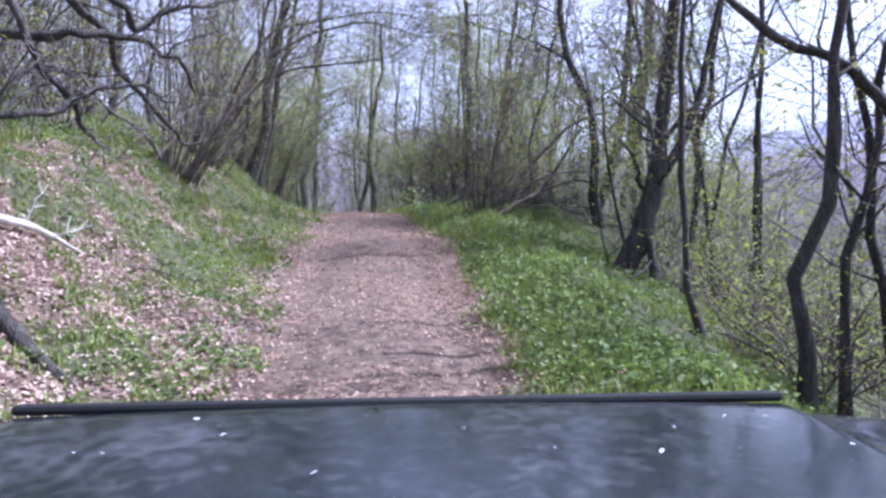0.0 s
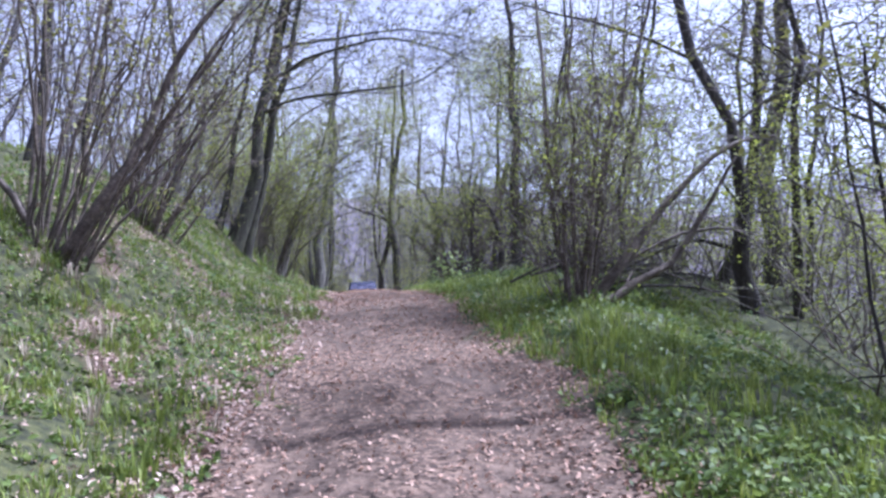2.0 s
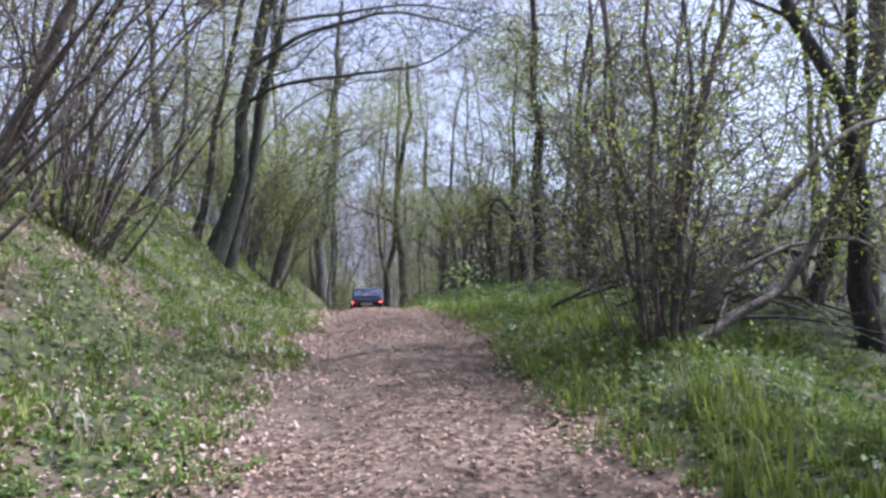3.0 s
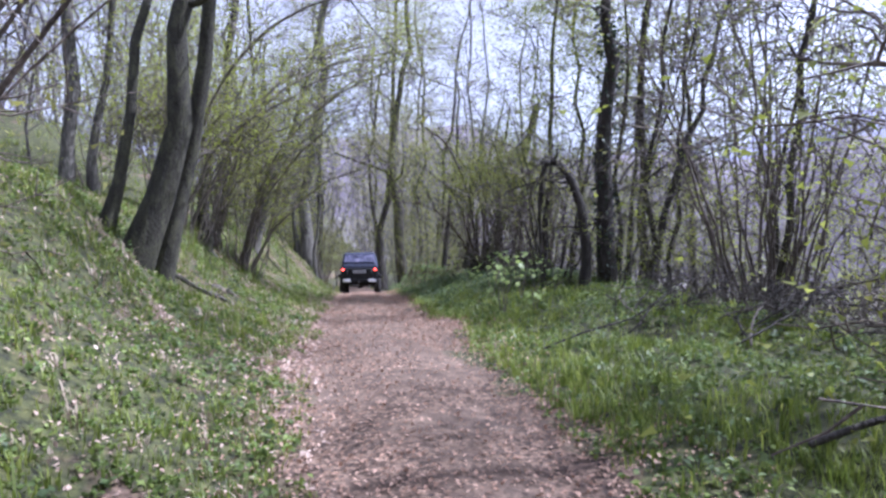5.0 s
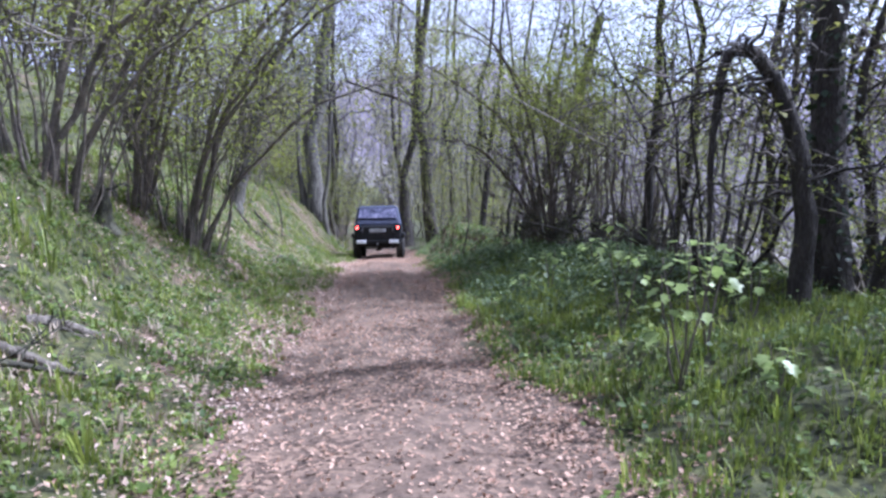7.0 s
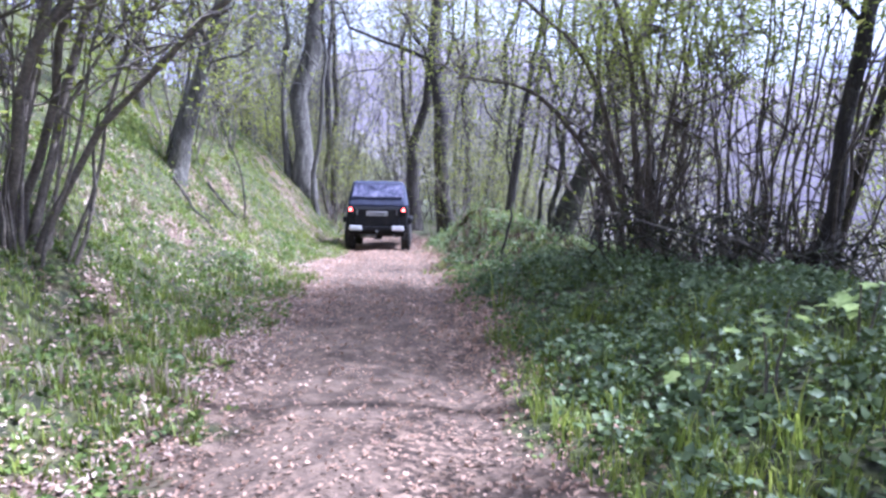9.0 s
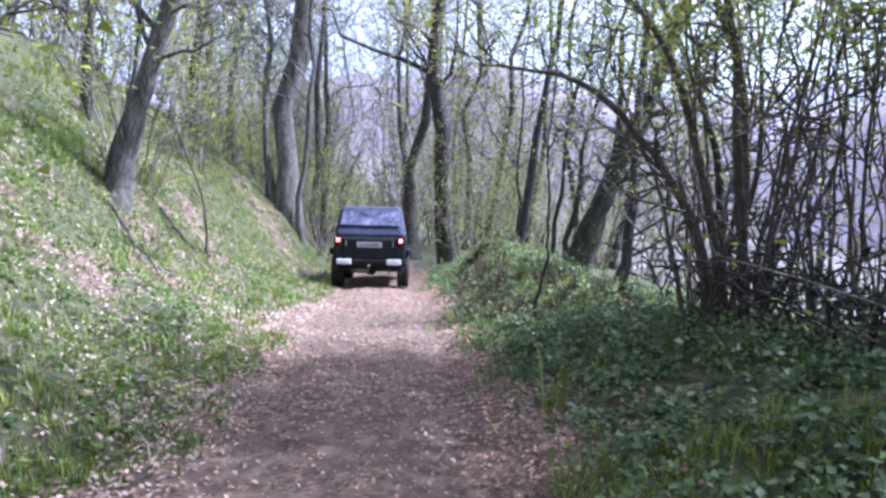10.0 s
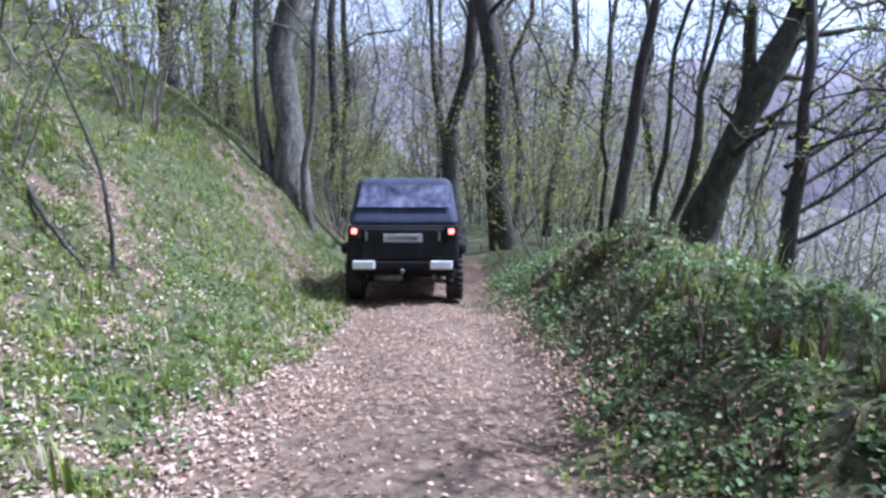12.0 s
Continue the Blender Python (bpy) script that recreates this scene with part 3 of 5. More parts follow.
tree("hazel stool with stems arching over the track", -7.4, 29.2, clump(24, 0.55, 5.0, 0.018, 0.3, pick) + [(0.1, 0, 0.2, -0.05, 6.0, 0.05, 2.5, 0, -2.0), (0.2, 0.2, 0.3, 0, 5.4, 0.04, 2.5, 0.3, -2.0), (0, 0.3, 0.1, 0, 5.4, 0.045, 2.2, 0, -1.2)], 13, HAZEL, SPRING, 15000, leaf_size=0.058, scatter=0.42, first=0.25, length=1.4, branches=15, name="hazel_stool", category="shrub", limbs=[([(0, 0, -0.1), (0.9, 0, 2.5), (2.3, 0, 4.0), (4.0, 0, 4.7), (5.6, 0, 4.2)], 0.05, 0.012, 24), ([(0.1, 0.3, -0.1), (0.8, 0.8, 2.6), (2.2, 1.4, 4.4), (4.2, 1.8, 5.6), (5.8, 2.0, 5.8)], 0.045, 0.012, 22)])
tree("hazel arching over the track with a veil of young leaves", -8.0, 28.7, clump(5, 0.4, 4.6, 0.02, 0.3, pick), 46, HAZEL, SPRING, 14000, leaf_size=0.045, scatter=0.42, first=0.3, length=1.5, branches=16, name="hazel_stool", category="shrub", leaf_low=2.4, limbs=[([(0.1, 0.1 * k, -0.1), (0.7 + 0.1 * k, 0.2 * k - 0.3, 2.4 + 0.15 * k), (2.2, 0.4 * k, 3.8 + 0.25 * k), (4.1, 0.55 * k + 0.3, 4.5 + 0.3 * k), (5.9 - 0.2 * k, 0.6 * k + 0.6, 4.4 + 0.35 * k)], 0.04, 0.010, 16) for k in range(5)])
tree("leaning smooth-barked tree on the steep bank", -8.98, 36.0, [], 14, BARK_GREY, BUDS, 900, first=0.4, length=2.0, branches=12, depth=2, limbs=[([(-0.1, 0, -0.4), (0.05, 0, 0.2), (0.32, 0, 1.1), (0.65, 0, 2.1), (1.05, 0, 3.2), (1.9, 0, 5.5), (3.0, 0, 9.5)], 0.23, 0.06, 14), ([(-0.25, 0.1, -0.3), (-0.2, 0.1, 0.5), (0.15, 0.2, 1.6), (0.3, 0.3, 3.4), (0.3, 0.4, 6.0)], 0.06, 0.02, 8)])
tree("stout old trunk with two thin stems at its foot", -9.2, 45.6, [(0, 0, 0.04, 0, 18.0, 0.33, 0.1, 0, 0), (0.45, -0.2, 0.02, 0, 9.0, 0.09, 0, 0, 0), (-0.5, 0, -0.12, 0, 9.0, 0.11, -0.3, 0, 0)], 15, BARK_GREY, BUDS, 900, first=0.4, length=4.0, branches=20, depth=2)
tree("group of straight poles up the slope", -16.5, 57.0, [(0, 0, 0.02, 0, 13.0, 0.2, 0, 0, 0), (0.9, 0.4, 0.03, 0, 13.0, 0.16, 0, 0, 0), (1.7, -0.5, 0.05, 0, 13.0, 0.15, 0, 0, 0)], 16, BARK, BUDS, 400, first=0.4, length=2.4)
tree("stout forked oak beyond the car", -4.6, 48.6, [(0, 0, 0.03, 0, 16.0, 0.30, 0.2, 0, 0)], 17, BARK, BUDS, 3500, leaf_size=0.1, first=0.22, scatter=0.3, length=4.0, branches=22, depth=2)
tree("tall oak trunk with crooked limbs", -6.1, 51.5, [(0, 0, 0.02, 0, 17.0, 0.24, 0, 0, 0)], 18, BARK, BUDS, 3500, leaf_size=0.1, first=0.22, scatter=0.3, length=4.0, branches=22, depth=2)
tree("slim upright tree past the mound", -2.5, 44.2, [(0, 0, 0.06, 0, 10.0, 0.13, 0, 0, 0)], 19, BARK, BUDS, 300, first=0.35, length=1.8)
tree("thick dark trunk leaning down the slope", -0.8, 45.8, [(-0.7, 0.4, 0.1, 0, 9, 0.08, 0, 0, 0), (-0.2, -0.3, 0.15, 0, 9, 0.09, 0.3, 0, 0), (-1.5, 0.6, 0.02, 0, 8, 0.06, 0, 0, 0)], 20, BARK_MOSS, BUDS, 1200, first=0.3, length=2.4, branches=14, depth=2, limbs=[([(-0.4, 0, -0.4), (0, 0, 0.3), (0.5, 0, 1.8), (1.1, 0, 3.4), (1.6, 0, 4.4), (2.3, 0, 6.5), (3.0, 0, 9.0)], 0.44, 0.16, 12), ([(1.0, 0, 3.0), (1.05, 0.1, 4.4), (1.0, 0.2, 7.0)], 0.17, 0.06, 8), ([(0.9, 0, 2.6), (2.0, 0, 2.9), (3.2, 0.1, 2.7), (4.2, 0.2, 3.3)], 0.1, 0.02, 10)])
tree("low-forked tree with branches sweeping up one side", -0.2, 42.6, [(0, 0, 0.05, 0, 8.0, 0.13, 0.1, 0, 0)], 21, BARK, SPRING, 2200, leaf_size=0.07, first=0.2, length=1.6, branches=16, limbs=[([(0.05, 0, 0.6 + 0.45 * k), (0.8, 0.1 * k, 1.0 + 0.45 * k), (1.7, 0.1 * k, 1.7 + 0.5 * k), (2.6, 0.1, 2.6 + 0.5 * k)], 0.05, 0.012, 9) for k in range(5)])
tree("old hazel stool fanning its stems and arching limbs towards the track", -1.25, 32.6, clump(24, 0.45, 4.4, 0.020, 0.24, pick) + clump(8, 0.5, 1.6, 0.012, 0.5, pick), 22, THICKET, SPRING, 15000, leaf_size=0.048, scatter=0.4, first=0.3, length=1.0, branches=5, name="hazel_stool", category="shrub", leaf_low=2.4, limbs=[([(0, 0, -0.2), (-0.2, 0, 0.5), (-0.6, 0, 1.4), (-1.15, 0, 2.05), (-1.7, 0, 2.3), (-2.3, 0, 2.35)], 0.062, 0.014, 15), ([(0.05, 0.1, -0.2), (-0.3, 0.1, 1.2), (-0.75, 0.1, 2.4), (-1.4, 0.1, 3.1), (-2.5, 0.1, 3.8)], 0.055, 0.018, 13), ([(0.1, -0.2, -0.2), (-0.2, -0.3, 1.5), (-0.45, -0.5, 2.7), (-1.0, -0.8, 3.9), (-1.9, -1.0, 4.6)], 0.05, 0.015, 13), ([(0.2, 0.2, -0.2), (0.1, 0.3, 1.8), (-0.3, 0.4, 3.2), (-1.3, 0.5, 4.4), (-2.6, 0.6, 4.7)], 0.05, 0.015, 13)])
tree("broad hazel thicket of many dark stems", 0.25, 32.2, clump(40, 1.0, 4.6, 0.020, 0.2, pick) + clump(12, 1.1, 1.6, 0.012, 0.4, pick), 39, THICKET, SPRING, 15000, leaf_size=0.048, scatter=0.4, first=0.3, length=1.0, branches=4, name="hazel_thicket", category="shrub", leaf_low=2.5)
tree("dark crooked tree rising from a bent foot", -0.45, 35.7, [], 45, BARK, BUDS, 900, first=0.25, length=1.6, branches=14, depth=2, limbs=[([(-0.5, 0, -0.1), (-0.1, 0, 0.25), (0.15, 0, 0.8), (0.1, 0, 1.8), (-0.3, 0, 3.0), (-1.0, 0, 4.4)], 0.11, 0.03, 14), ([(0.1, 0.1, 0.5), (0.5, 0.1, 1.4), (0.6, 0.1, 2.8), (0.4, 0.2, 4.6)], 0.07, 0.02, 12), ([(0.0, -0.1, 0.4), (-0.35, -0.2, 1.3), (-0.95, -0.3, 2.1), (-1.8, -0.4, 2.6)], 0.06, 0.015, 12)])
tree("dense dark brush tangled round the foot of the thicket", -0.3, 32.1, clump(34, 1.2, 1.1, 0.015, 0.6, pick), 38, BARK_MOSS, BUDS, 200, leaf_size=0.04, first=0.1, length=0.8, branches=8, spread=0.8, droop=0.3, name="brush", category="shrub")
tree("hazel clump of upright dark stems", 2.9, 23.2, clump(30, 0.6, 5.2, 0.026, 0.32, pick), 23, THICKET, SPRING, 4200, leaf_size=0.05, scatter=0.3, first=0.25, length=1.3, branches=10, name="hazel_clump", category="shrub")
foot = (-4.5, 4.9, float(land(-4.5, 4.9)))
thorn = [
    [(-4.5, 4.9, 0.7), (-4.0, 4.6, 1.75), (-3.4, 4.2, 2.0), (-2.92, 4.12, 2.04), (-2.7, 4.42, 2.16), (-2.61, 4.72, 2.35), (-2.57, 5.03, 2.46), (-2.44, 5.32, 2.54), (-2.3, 5.62, 2.51)],
    [(-4.5, 4.9, 0.7), (-4.1, 4.7, 2.6), (-3.3, 4.5, 3.3), (-2.8, 4.55, 3.15), (-2.58, 4.91, 2.9), (-2.59, 5.2, 2.86), (-2.69, 5.48, 2.7), (-2.66, 5.77, 2.56), (-2.53, 6.05, 2.32), (-2.49, 6.34, 2.14), (-2.44, 6.5, 2.18), (-2.46, 6.62, 2.33)],
    [(-4.4, 4.8, 0.9), (-3.9, 4.5, 2.9), (-3.0, 4.4, 3.2), (-2.75, 4.54, 2.71), (-2.71, 4.66, 2.52), (-2.59, 4.78, 2.36), (-2.6, 4.9, 2.2), (-2.5, 5.03, 2.09)],
    [(-4.3, 4.8, 1.2), (-3.6, 4.7, 2.6), (-2.73, 4.62, 2.73), (-2.44, 4.78, 2.79), (-2.26, 4.94, 2.82), (-2.27, 5.1, 2.8), (-2.18, 5.26, 2.78), (-2.11, 5.42, 2.58)],
    [(-4.2, 4.7, 2.4), (-3.2, 4.7, 3.3), (-2.36, 4.82, 3.05), (-2.34, 5.03, 2.88), (-2.2, 5.22, 3.04), (-2.01, 5.42, 3.14), (-1.8, 5.7, 3.3)],
]
tree("dark crooked thorn hanging its bare limbs over the bank", foot[0], foot[1], [(0, 0, -0.1, 0, 4.5, 0.10, -0.3, 0, 0)], 25, BARK, BUDS, 500, leaf_size=0.035, first=0.35, length=0.9, branches=9, name="thorn_tree", limbs=[([(px - foot[0], py - foot[1], pz - foot[2]) for px, py, pz in line], 0.045, 0.012, 7) for line in thorn])
tree("dark sprawling thorn bush on the bank", -6.2, 8.6, clump(9, 0.3, 3.2, 0.03, 0.6, pick, (0.1, 0)), 24, BARK, BUDS, 400, first=0.2, length=1.2, branches=12, name="thorn_bush", category="shrub")

tree("tall grey trunk standing down the slope", 5.4, 19.0, [(0, 0, 0.02, 0, 12.0, 0.19, 0.1, 0, 0)], 37, BARK_GREY, BUDS, 1500, first=0.3, length=2.6, branches=18, depth=2)

tree("slender crooked sapling growing on the mound", -2.95, 33.7, [], 26, BARK, SPRING, 160, leaf_size=0.05, first=0.5, length=0.7, branches=8, limbs=[([(0, 0, -0.1), (0.0, 0, 0.25), (0.1, 0, 0.7), (0.06, 0, 1.3), (0.02, 0, 2.2), (0.1, 0, 3.4)], 0.026, 0.008, 7)])
tree("spindly many-stemmed tree below the verge", 3.6, 41.0, clump(7, 0.3, 7.0, 0.05, 0.25, pick), 27, BARK, BUDS, 900, first=0.25, length=1.6, branches=12)
tree("slim bare tree leaning over the verge", 1.9, 26.5, [(0, 0, 0.25, 0, 7.0, 0.09, 0.3, 0, 0), (0.6, 0.3, 0.1, 0, 7.0, 0.06, 0.2, 0, 0)], 28, BARK, BUDS, 900, first=0.2, length=1.6, branches=14, depth=2, droop=0.4)
tree("old stem bent low beside the hooked tree", 0.0, 26.2, clump(9, 0.5, 4.0, 0.03, 0.5, pick), 29, BARK, BUDS, 700, first=0.2, length=1.2, branches=12, name="shrub", category="shrub", droop=0.3)
tree("short broken stump with old leaves round it", -7.15, 26.5, [(0, 0, 0.1, 0, 0.55, 0.13, 0, 0, 0)], 30, BARK_MOSS, BUDS, 0, branches=2, length=0.4, name="stump", category="stump")
tree("dark thicket of thin stems up the bank", -8.3, 14.5, clump(22, 0.9, 4.2, 0.022, 0.4, pick), 32, BARK, BUDS, 900, first=0.2, length=1.2, branches=12, name="thicket", category="shrub")
tree("dark thicket of thin stems up the bank", -7.6, 10.0, clump(22, 0.8, 4.0, 0.022, 0.45, pick, (0.15, 0)), 33, BARK, BUDS, 900, first=0.2, length=1.2, branches=12, name="thicket", category="shrub")
tree("slim twin poles on the upper bank", -8.6, 17.5, [(0, 0, 0.08, 0, 10, 0.09, 0, 0, 0), (0.8, 0.6, 0.12, 0, 9, 0.06, 0, 0, 0)], 34, BARK, BUDS, 900, first=0.25, length=1.8, branches=14, depth=2)
tree("young oak arching its bare limbs above the track", 2.2, 18.5, [(0, 0, 0.1, 0.05, 9.5, 0.055, 0.4, 0, 0)], 35, BARK, BUDS, 1600, first=0.35, length=2.8, branches=16, depth=2)
tree("slim tree with pale young leaves", 5.2, 11.5, [(0, 0, 0.02, 0, 8.5, 0.07, 0.1, 0, 0), (0.5, 0.4, 0.05, 0, 8, 0.05, 0.1, 0, 0), (-0.5, 0.7, -0.05, 0, 8, 0.05, 0, 0, 0)], 36, BARK, SPRING, 1600, first=0.2, length=1.6, branches=14, depth=2)

for n, (x, y, h, r, lx) in enumerate([(-8.2, 15.6, 12, 0.12, 0.1), (3.6, 15.8, 12, 0.11, -0.04), (-9.0, 31.2, 13, 0.14, 0.1), (2.9, 30.2, 12, 0.13, 0.0), (-11.5, 39.5, 13, 0.10, 0.08), (-11.5, 19.0, 13, 0.1, 0.12), (-9.4, 50.5, 18, 0.13, 0.0), (-3.2, 54.0, 19, 0.14, 0.02), (-10.6, 56.0, 19, 0.14, 0.0), (-6.8, 60.0, 20, 0.15, 0.0), (-12.5, 47.0, 18, 0.13, 0.05), (1.5, 52.0, 17, 0.12, 0.0), (-4.2, 57.5, 21, 0.13, 0.02), (-1.2, 60.5, 21, 0.13, 0.0), (-8.4, 66.0, 22, 0.14, 0.0), (0.6, 56.0, 20, 0.12, -0.03), (-5.4, 72.0, 24, 0.15, 0.0), (3.4, 63.0, 21, 0.13, 0.0)]):
    tree("tall bare tree spreading fine twigs overhead", x, y, [(0, 0, lx, 0, h, r, 0, 0, 0)], 300 + n, BARK, BUDS, 2200, leaf_size=0.08, first=0.25, length=3.8, branches=16, depth=2, scatter=0.25)
for n, (x, y) in enumerate([(-9.6, 37.5), (-10.5, 42.0), (-8.9, 48.5), (-3.6, 46.5), (-2.2, 49.5), (2.8, 33.5), (3.8, 34.8), (3.4, 28.4), (-10.2, 28.2), (3.2, 19.0), (4.4, 14.2), (-9.2, 12.6), (5.0, 17.0)]):
    tree("leafing hazel shrub among the trees", x, y, clump(11, 0.4, 4.2, 0.02, 0.45, pick), 330 + n, HAZEL, SPRING, 3400, leaf_size=0.058, first=0.2, length=1.2, branches=10, name="hazel_shrub", category="shrub", scatter=0.3, group="hazel shrubs")

for n, (x, y, h, lx) in enumerate([(4.6, 16.5, 9.0, -0.05), (3.4, 24.6, 9.5, 0.05), (5.8, 21.5, 10.0, 0.0), (4.4, 12.6, 9.0, 0.1), (2.6, 31.2, 10.0, 0.05), (2.3, 27.6, 9.0, 0.05), (4.0, 29.4, 10.0, 0.0)]):
    tree("twiggy tree with fine hanging branchlets beside the verge", x, y, [(0, 0, lx, 0, h, 0.075, 0.2, 0, 0), (0.3, 0.4, lx + 0.12, 0.05, h * 0.85, 0.05, 0.3, 0, 0)], 360 + n, BARK, BUDS, 1700, leaf_size=0.06, first=0.18, length=2.4, branches=24, depth=2, droop=0.45, scatter=0.2)

for n, (x, y, h) in enumerate([(1.5, 33.2, 11.0), (2.4, 30.4, 10.0), (0.4, 31.2, 9.5), (-10.4, 33.6, 11.0)]):
    tree("leafing oak with a pale green crown", x, y, [(0, 0, 0.02, 0, h, 0.09, 0, 0, 0)], 380 + n, BARK, SPRING, 12000, leaf_size=0.06, first=0.25, length=2.8, branches=24, depth=2, scatter=0.35)

# ---- the wood behind ----


def woods(name, label, spots, height, foot, seed, bark, leaf, leaves, leaf_size, limbs=12, reach=2.4, low=0.25):
    """A stand of far trees: trunks, limbs and thin young foliage."""
    rng = np.random.default_rng(seed)
    wood, at = Pile(), []
    for x, y in spots:
        z, h, r = float(land(x, y)) - 0.3, height * rng.uniform(0.6, 1.2), foot * rng.uniform(0.45, 1.35)
        p = bent((x, y, z), (rng.normal() * 0.13, rng.normal() * 0.13, 1), h, rng.normal(size=3) * 0.7, 7, 0.2, rng)
        rr = r * (1 - 0.75 * np.linspace(0, 1, 7))
        wood.tube(p, rr, 5, 0.05, rng)
        for _ in range(limbs):
            s = rng.uniform(low, 1.0)
            i = min(int(s * 6), 5)
            start = p[i] + (p[i + 1] - p[i]) * (s * 6 - i)
            turn = rng.uniform(0, 2 * np.pi)
            l = reach * rng.uniform(0.4, 1.2) * (1.2 - 0.6 * s)
            q = bent(start, (math.cos(turn), math.sin(turn), rng.uniform(0.2, 1.3)), l, (0, 0, 0.2 * l), 4, 0.3, rng)
            wood.tube(q, np.linspace(max(rr[i] * 0.4, 0.02), 0.009, 4), 3, cap=False)
            at += [q[1], q[2], q[3]]
            for k in (1, 2, 3):
                t2 = rng.uniform(0, 2 * np.pi)
                w = bent(q[k], (math.cos(t2), math.sin(t2), rng.uniform(-0.2, 1.0)), l * rng.uniform(0.25, 0.5), (0, 0, 0), 3, 0.3, rng)
                wood.tube(w, np.linspace(0.013, 0.007, 3), 3, cap=False)
                at += [w[1], w[2]]
    ob = tagged(new(name, wood.mesh(name, bark)), label, "woodland", kind="stuff")
    at = np.array(at)
    at = at[rng.integers(0, len(at), leaves)] + rng.normal(size=(leaves, 3)) * 0.22
    tagged(part("foliage", leaf_mesh("foliage", at, leaf_size, leaf, rng, plain=True), ob), kind="stuff")
    return ob


def spots(n, seed, y0, y1, u0, u1):
    rng = np.random.default_rng(seed)
    y = rng.uniform(y0, y1, n)
    return np.stack([track_x(y) + rng.uniform(u0, u1, n), y], 1)


woods("far_woodland", "bare spring woodland of slim trunks ahead", np.concatenate([spots(26, 31, 58, 80, -14, 14), spots(90, 32, 78, 135, -40, 45)]), 22, 0.085, 41, HAZED_BARK, BUDS, 92000, 0.12, limbs=24, reach=3.6)
woods("upper_woodland", "bare spring woodland up the bank", np.concatenate([spots(44, 33, 10, 60, -20, -9.5), spots(70, 34, 5, 75, -45, -18)]), 14, 0.085, 42, HAZED_BARK, BUDS, 36000, 0.09, low=0.1, limbs=14, reach=3.0)
woods("lower_woodland", "bare spring woodland down the slope", np.concatenate([spots(20, 35, 4, 34, 8.5, 17), spots(56, 36, 6, 40, 17, 45), spots(30, 46, 40, 90, 18, 45)]), 13, 0.075, 43, HAZED_BARK, SPRING, 44000, 0.085, low=0.08, limbs=15, reach=2.8)
thin = np.concatenate([spots(110, 38, 47, 95, -16, -2.6), spots(70, 39, 52, 95, 2.4, 16)])
woods("young_woodland", "dense young growth of thin poles beyond the bend", thin, 12, 0.04, 47, HAZED_BARK, SPRING, 85000, 0.085, low=0.05, limbs=12, reach=2.4)
closing = np.concatenate([spots(26, 62, 51, 66, -9, -2.2), spots(26, 63, 55, 72, -3, 4), spots(20, 64, 50, 68, 2.6, 9)])
woods("leafing_thicket", "leafing young trees closing the view along the track", closing, 8, 0.035, 49, HAZED_BARK, BUDS, 34000, 0.09, low=0.12, limbs=12, reach=2.2)
woods("valley_woodland", "grey bare woodland down in the valley", np.concatenate([spots(50, 58, 25, 120, 42, 110), spots(50, 59, 60, 150, 14, 60)]), 13, 0.09, 48, HAZED_BARK, BUDS, 26000, 0.2, low=0.05, limbs=9, reach=3.2)
woods("rear_woodland", "bare spring woodland behind the start", spots(40, 37, -40, -6, -25, 25), 12, 0.14, 44, BARK, BUDS, 6000, 0.12, limbs=7)


def scrub(name, label, where, height, seed, bark, leaf, leaves, leaf_size, stems=9, spread=0.45):
    """Low many-stemmed undergrowth."""
    rng = np.random.default_rng(seed)
    wood, at = Pile(), []
    for x, y in where:
        z = float(land(x, y)) - 0.1
        for _ in range(stems):
            h = height * rng.uniform(0.5, 1.2)
            lean = rng.normal(size=2) * spread
            p = bent((x + rng.normal() * 0.25, y + rng.normal() * 0.25, z), (*lean, 1), h, (*(lean * h * 0.35), -0.15 * h), 6, 0.18, rng)
            wood.tube(p, np.linspace(0.016, 0.005, 6) * rng.uniform(0.6, 1.4), 3, cap=False)
            for k in (2, 3, 4, 5):
                t = rng.uniform(0, 2 * np.pi)
                w = bent(p[k], (math.cos(t), math.sin(t), 0.5), h * rng.uniform(0.12, 0.3), (0, 0, 0), 3, 0.3, rng)
                wood.tube(w, np.linspace(0.007, 0.003, 3), 3, cap=False)
                at += [w[1], w[2], p[k]]
    ob = tagged(new(name, wood.mesh(name, bark)), label, "undergrowth", kind="stuff")
    at = np.array(at)
    at = at[rng.integers(0, len(at), leaves)] + rng.normal(size=(leaves, 3)) * 0.1
    tagged(part("foliage", leaf_mesh("foliage", at, leaf_size, leaf, rng, plain=True), ob), kind="stuff")
    return ob


scrub("undergrowth", "leafing hazel undergrowth down the slope", np.concatenate([spots(34, 51, 6, 34, 5.5, 10), spots(26, 68, 10, 30, 6.5, 13), spots(45, 52, 10, 60, 8, 22)]), 3.4, 61, HAZEL, SPRING, 66000, 0.055, 8)
scrub("undergrowth", "bare thorny undergrowth on top of the bank", np.concatenate([spots(18, 53, 3, 14, -9, -5.0), spots(40, 54, 8, 60, -20, -10)]), 3.2, 62, HAZEL, BUDS, 24000, 0.045, 7)
scrub("undergrowth", "leafing undergrowth among the far trunks", np.concatenate([spots(30, 55, 50, 80, -9, -2.5), spots(24, 56, 54, 90, 3, 12)]), 4.0, 63, HAZEL, SPRING, 45000, 0.09)
scrub("undergrowth", "brown bare brushwood falling away below the verge", np.concatenate([spots(13, 66, 3.5, 8.5, 3.9, 6.5), spots(14, 67, 8, 14, 5.0, 8.0)]), 1.9, 66, THICKET, SPRING, 9000, 0.05, 8, 0.55)
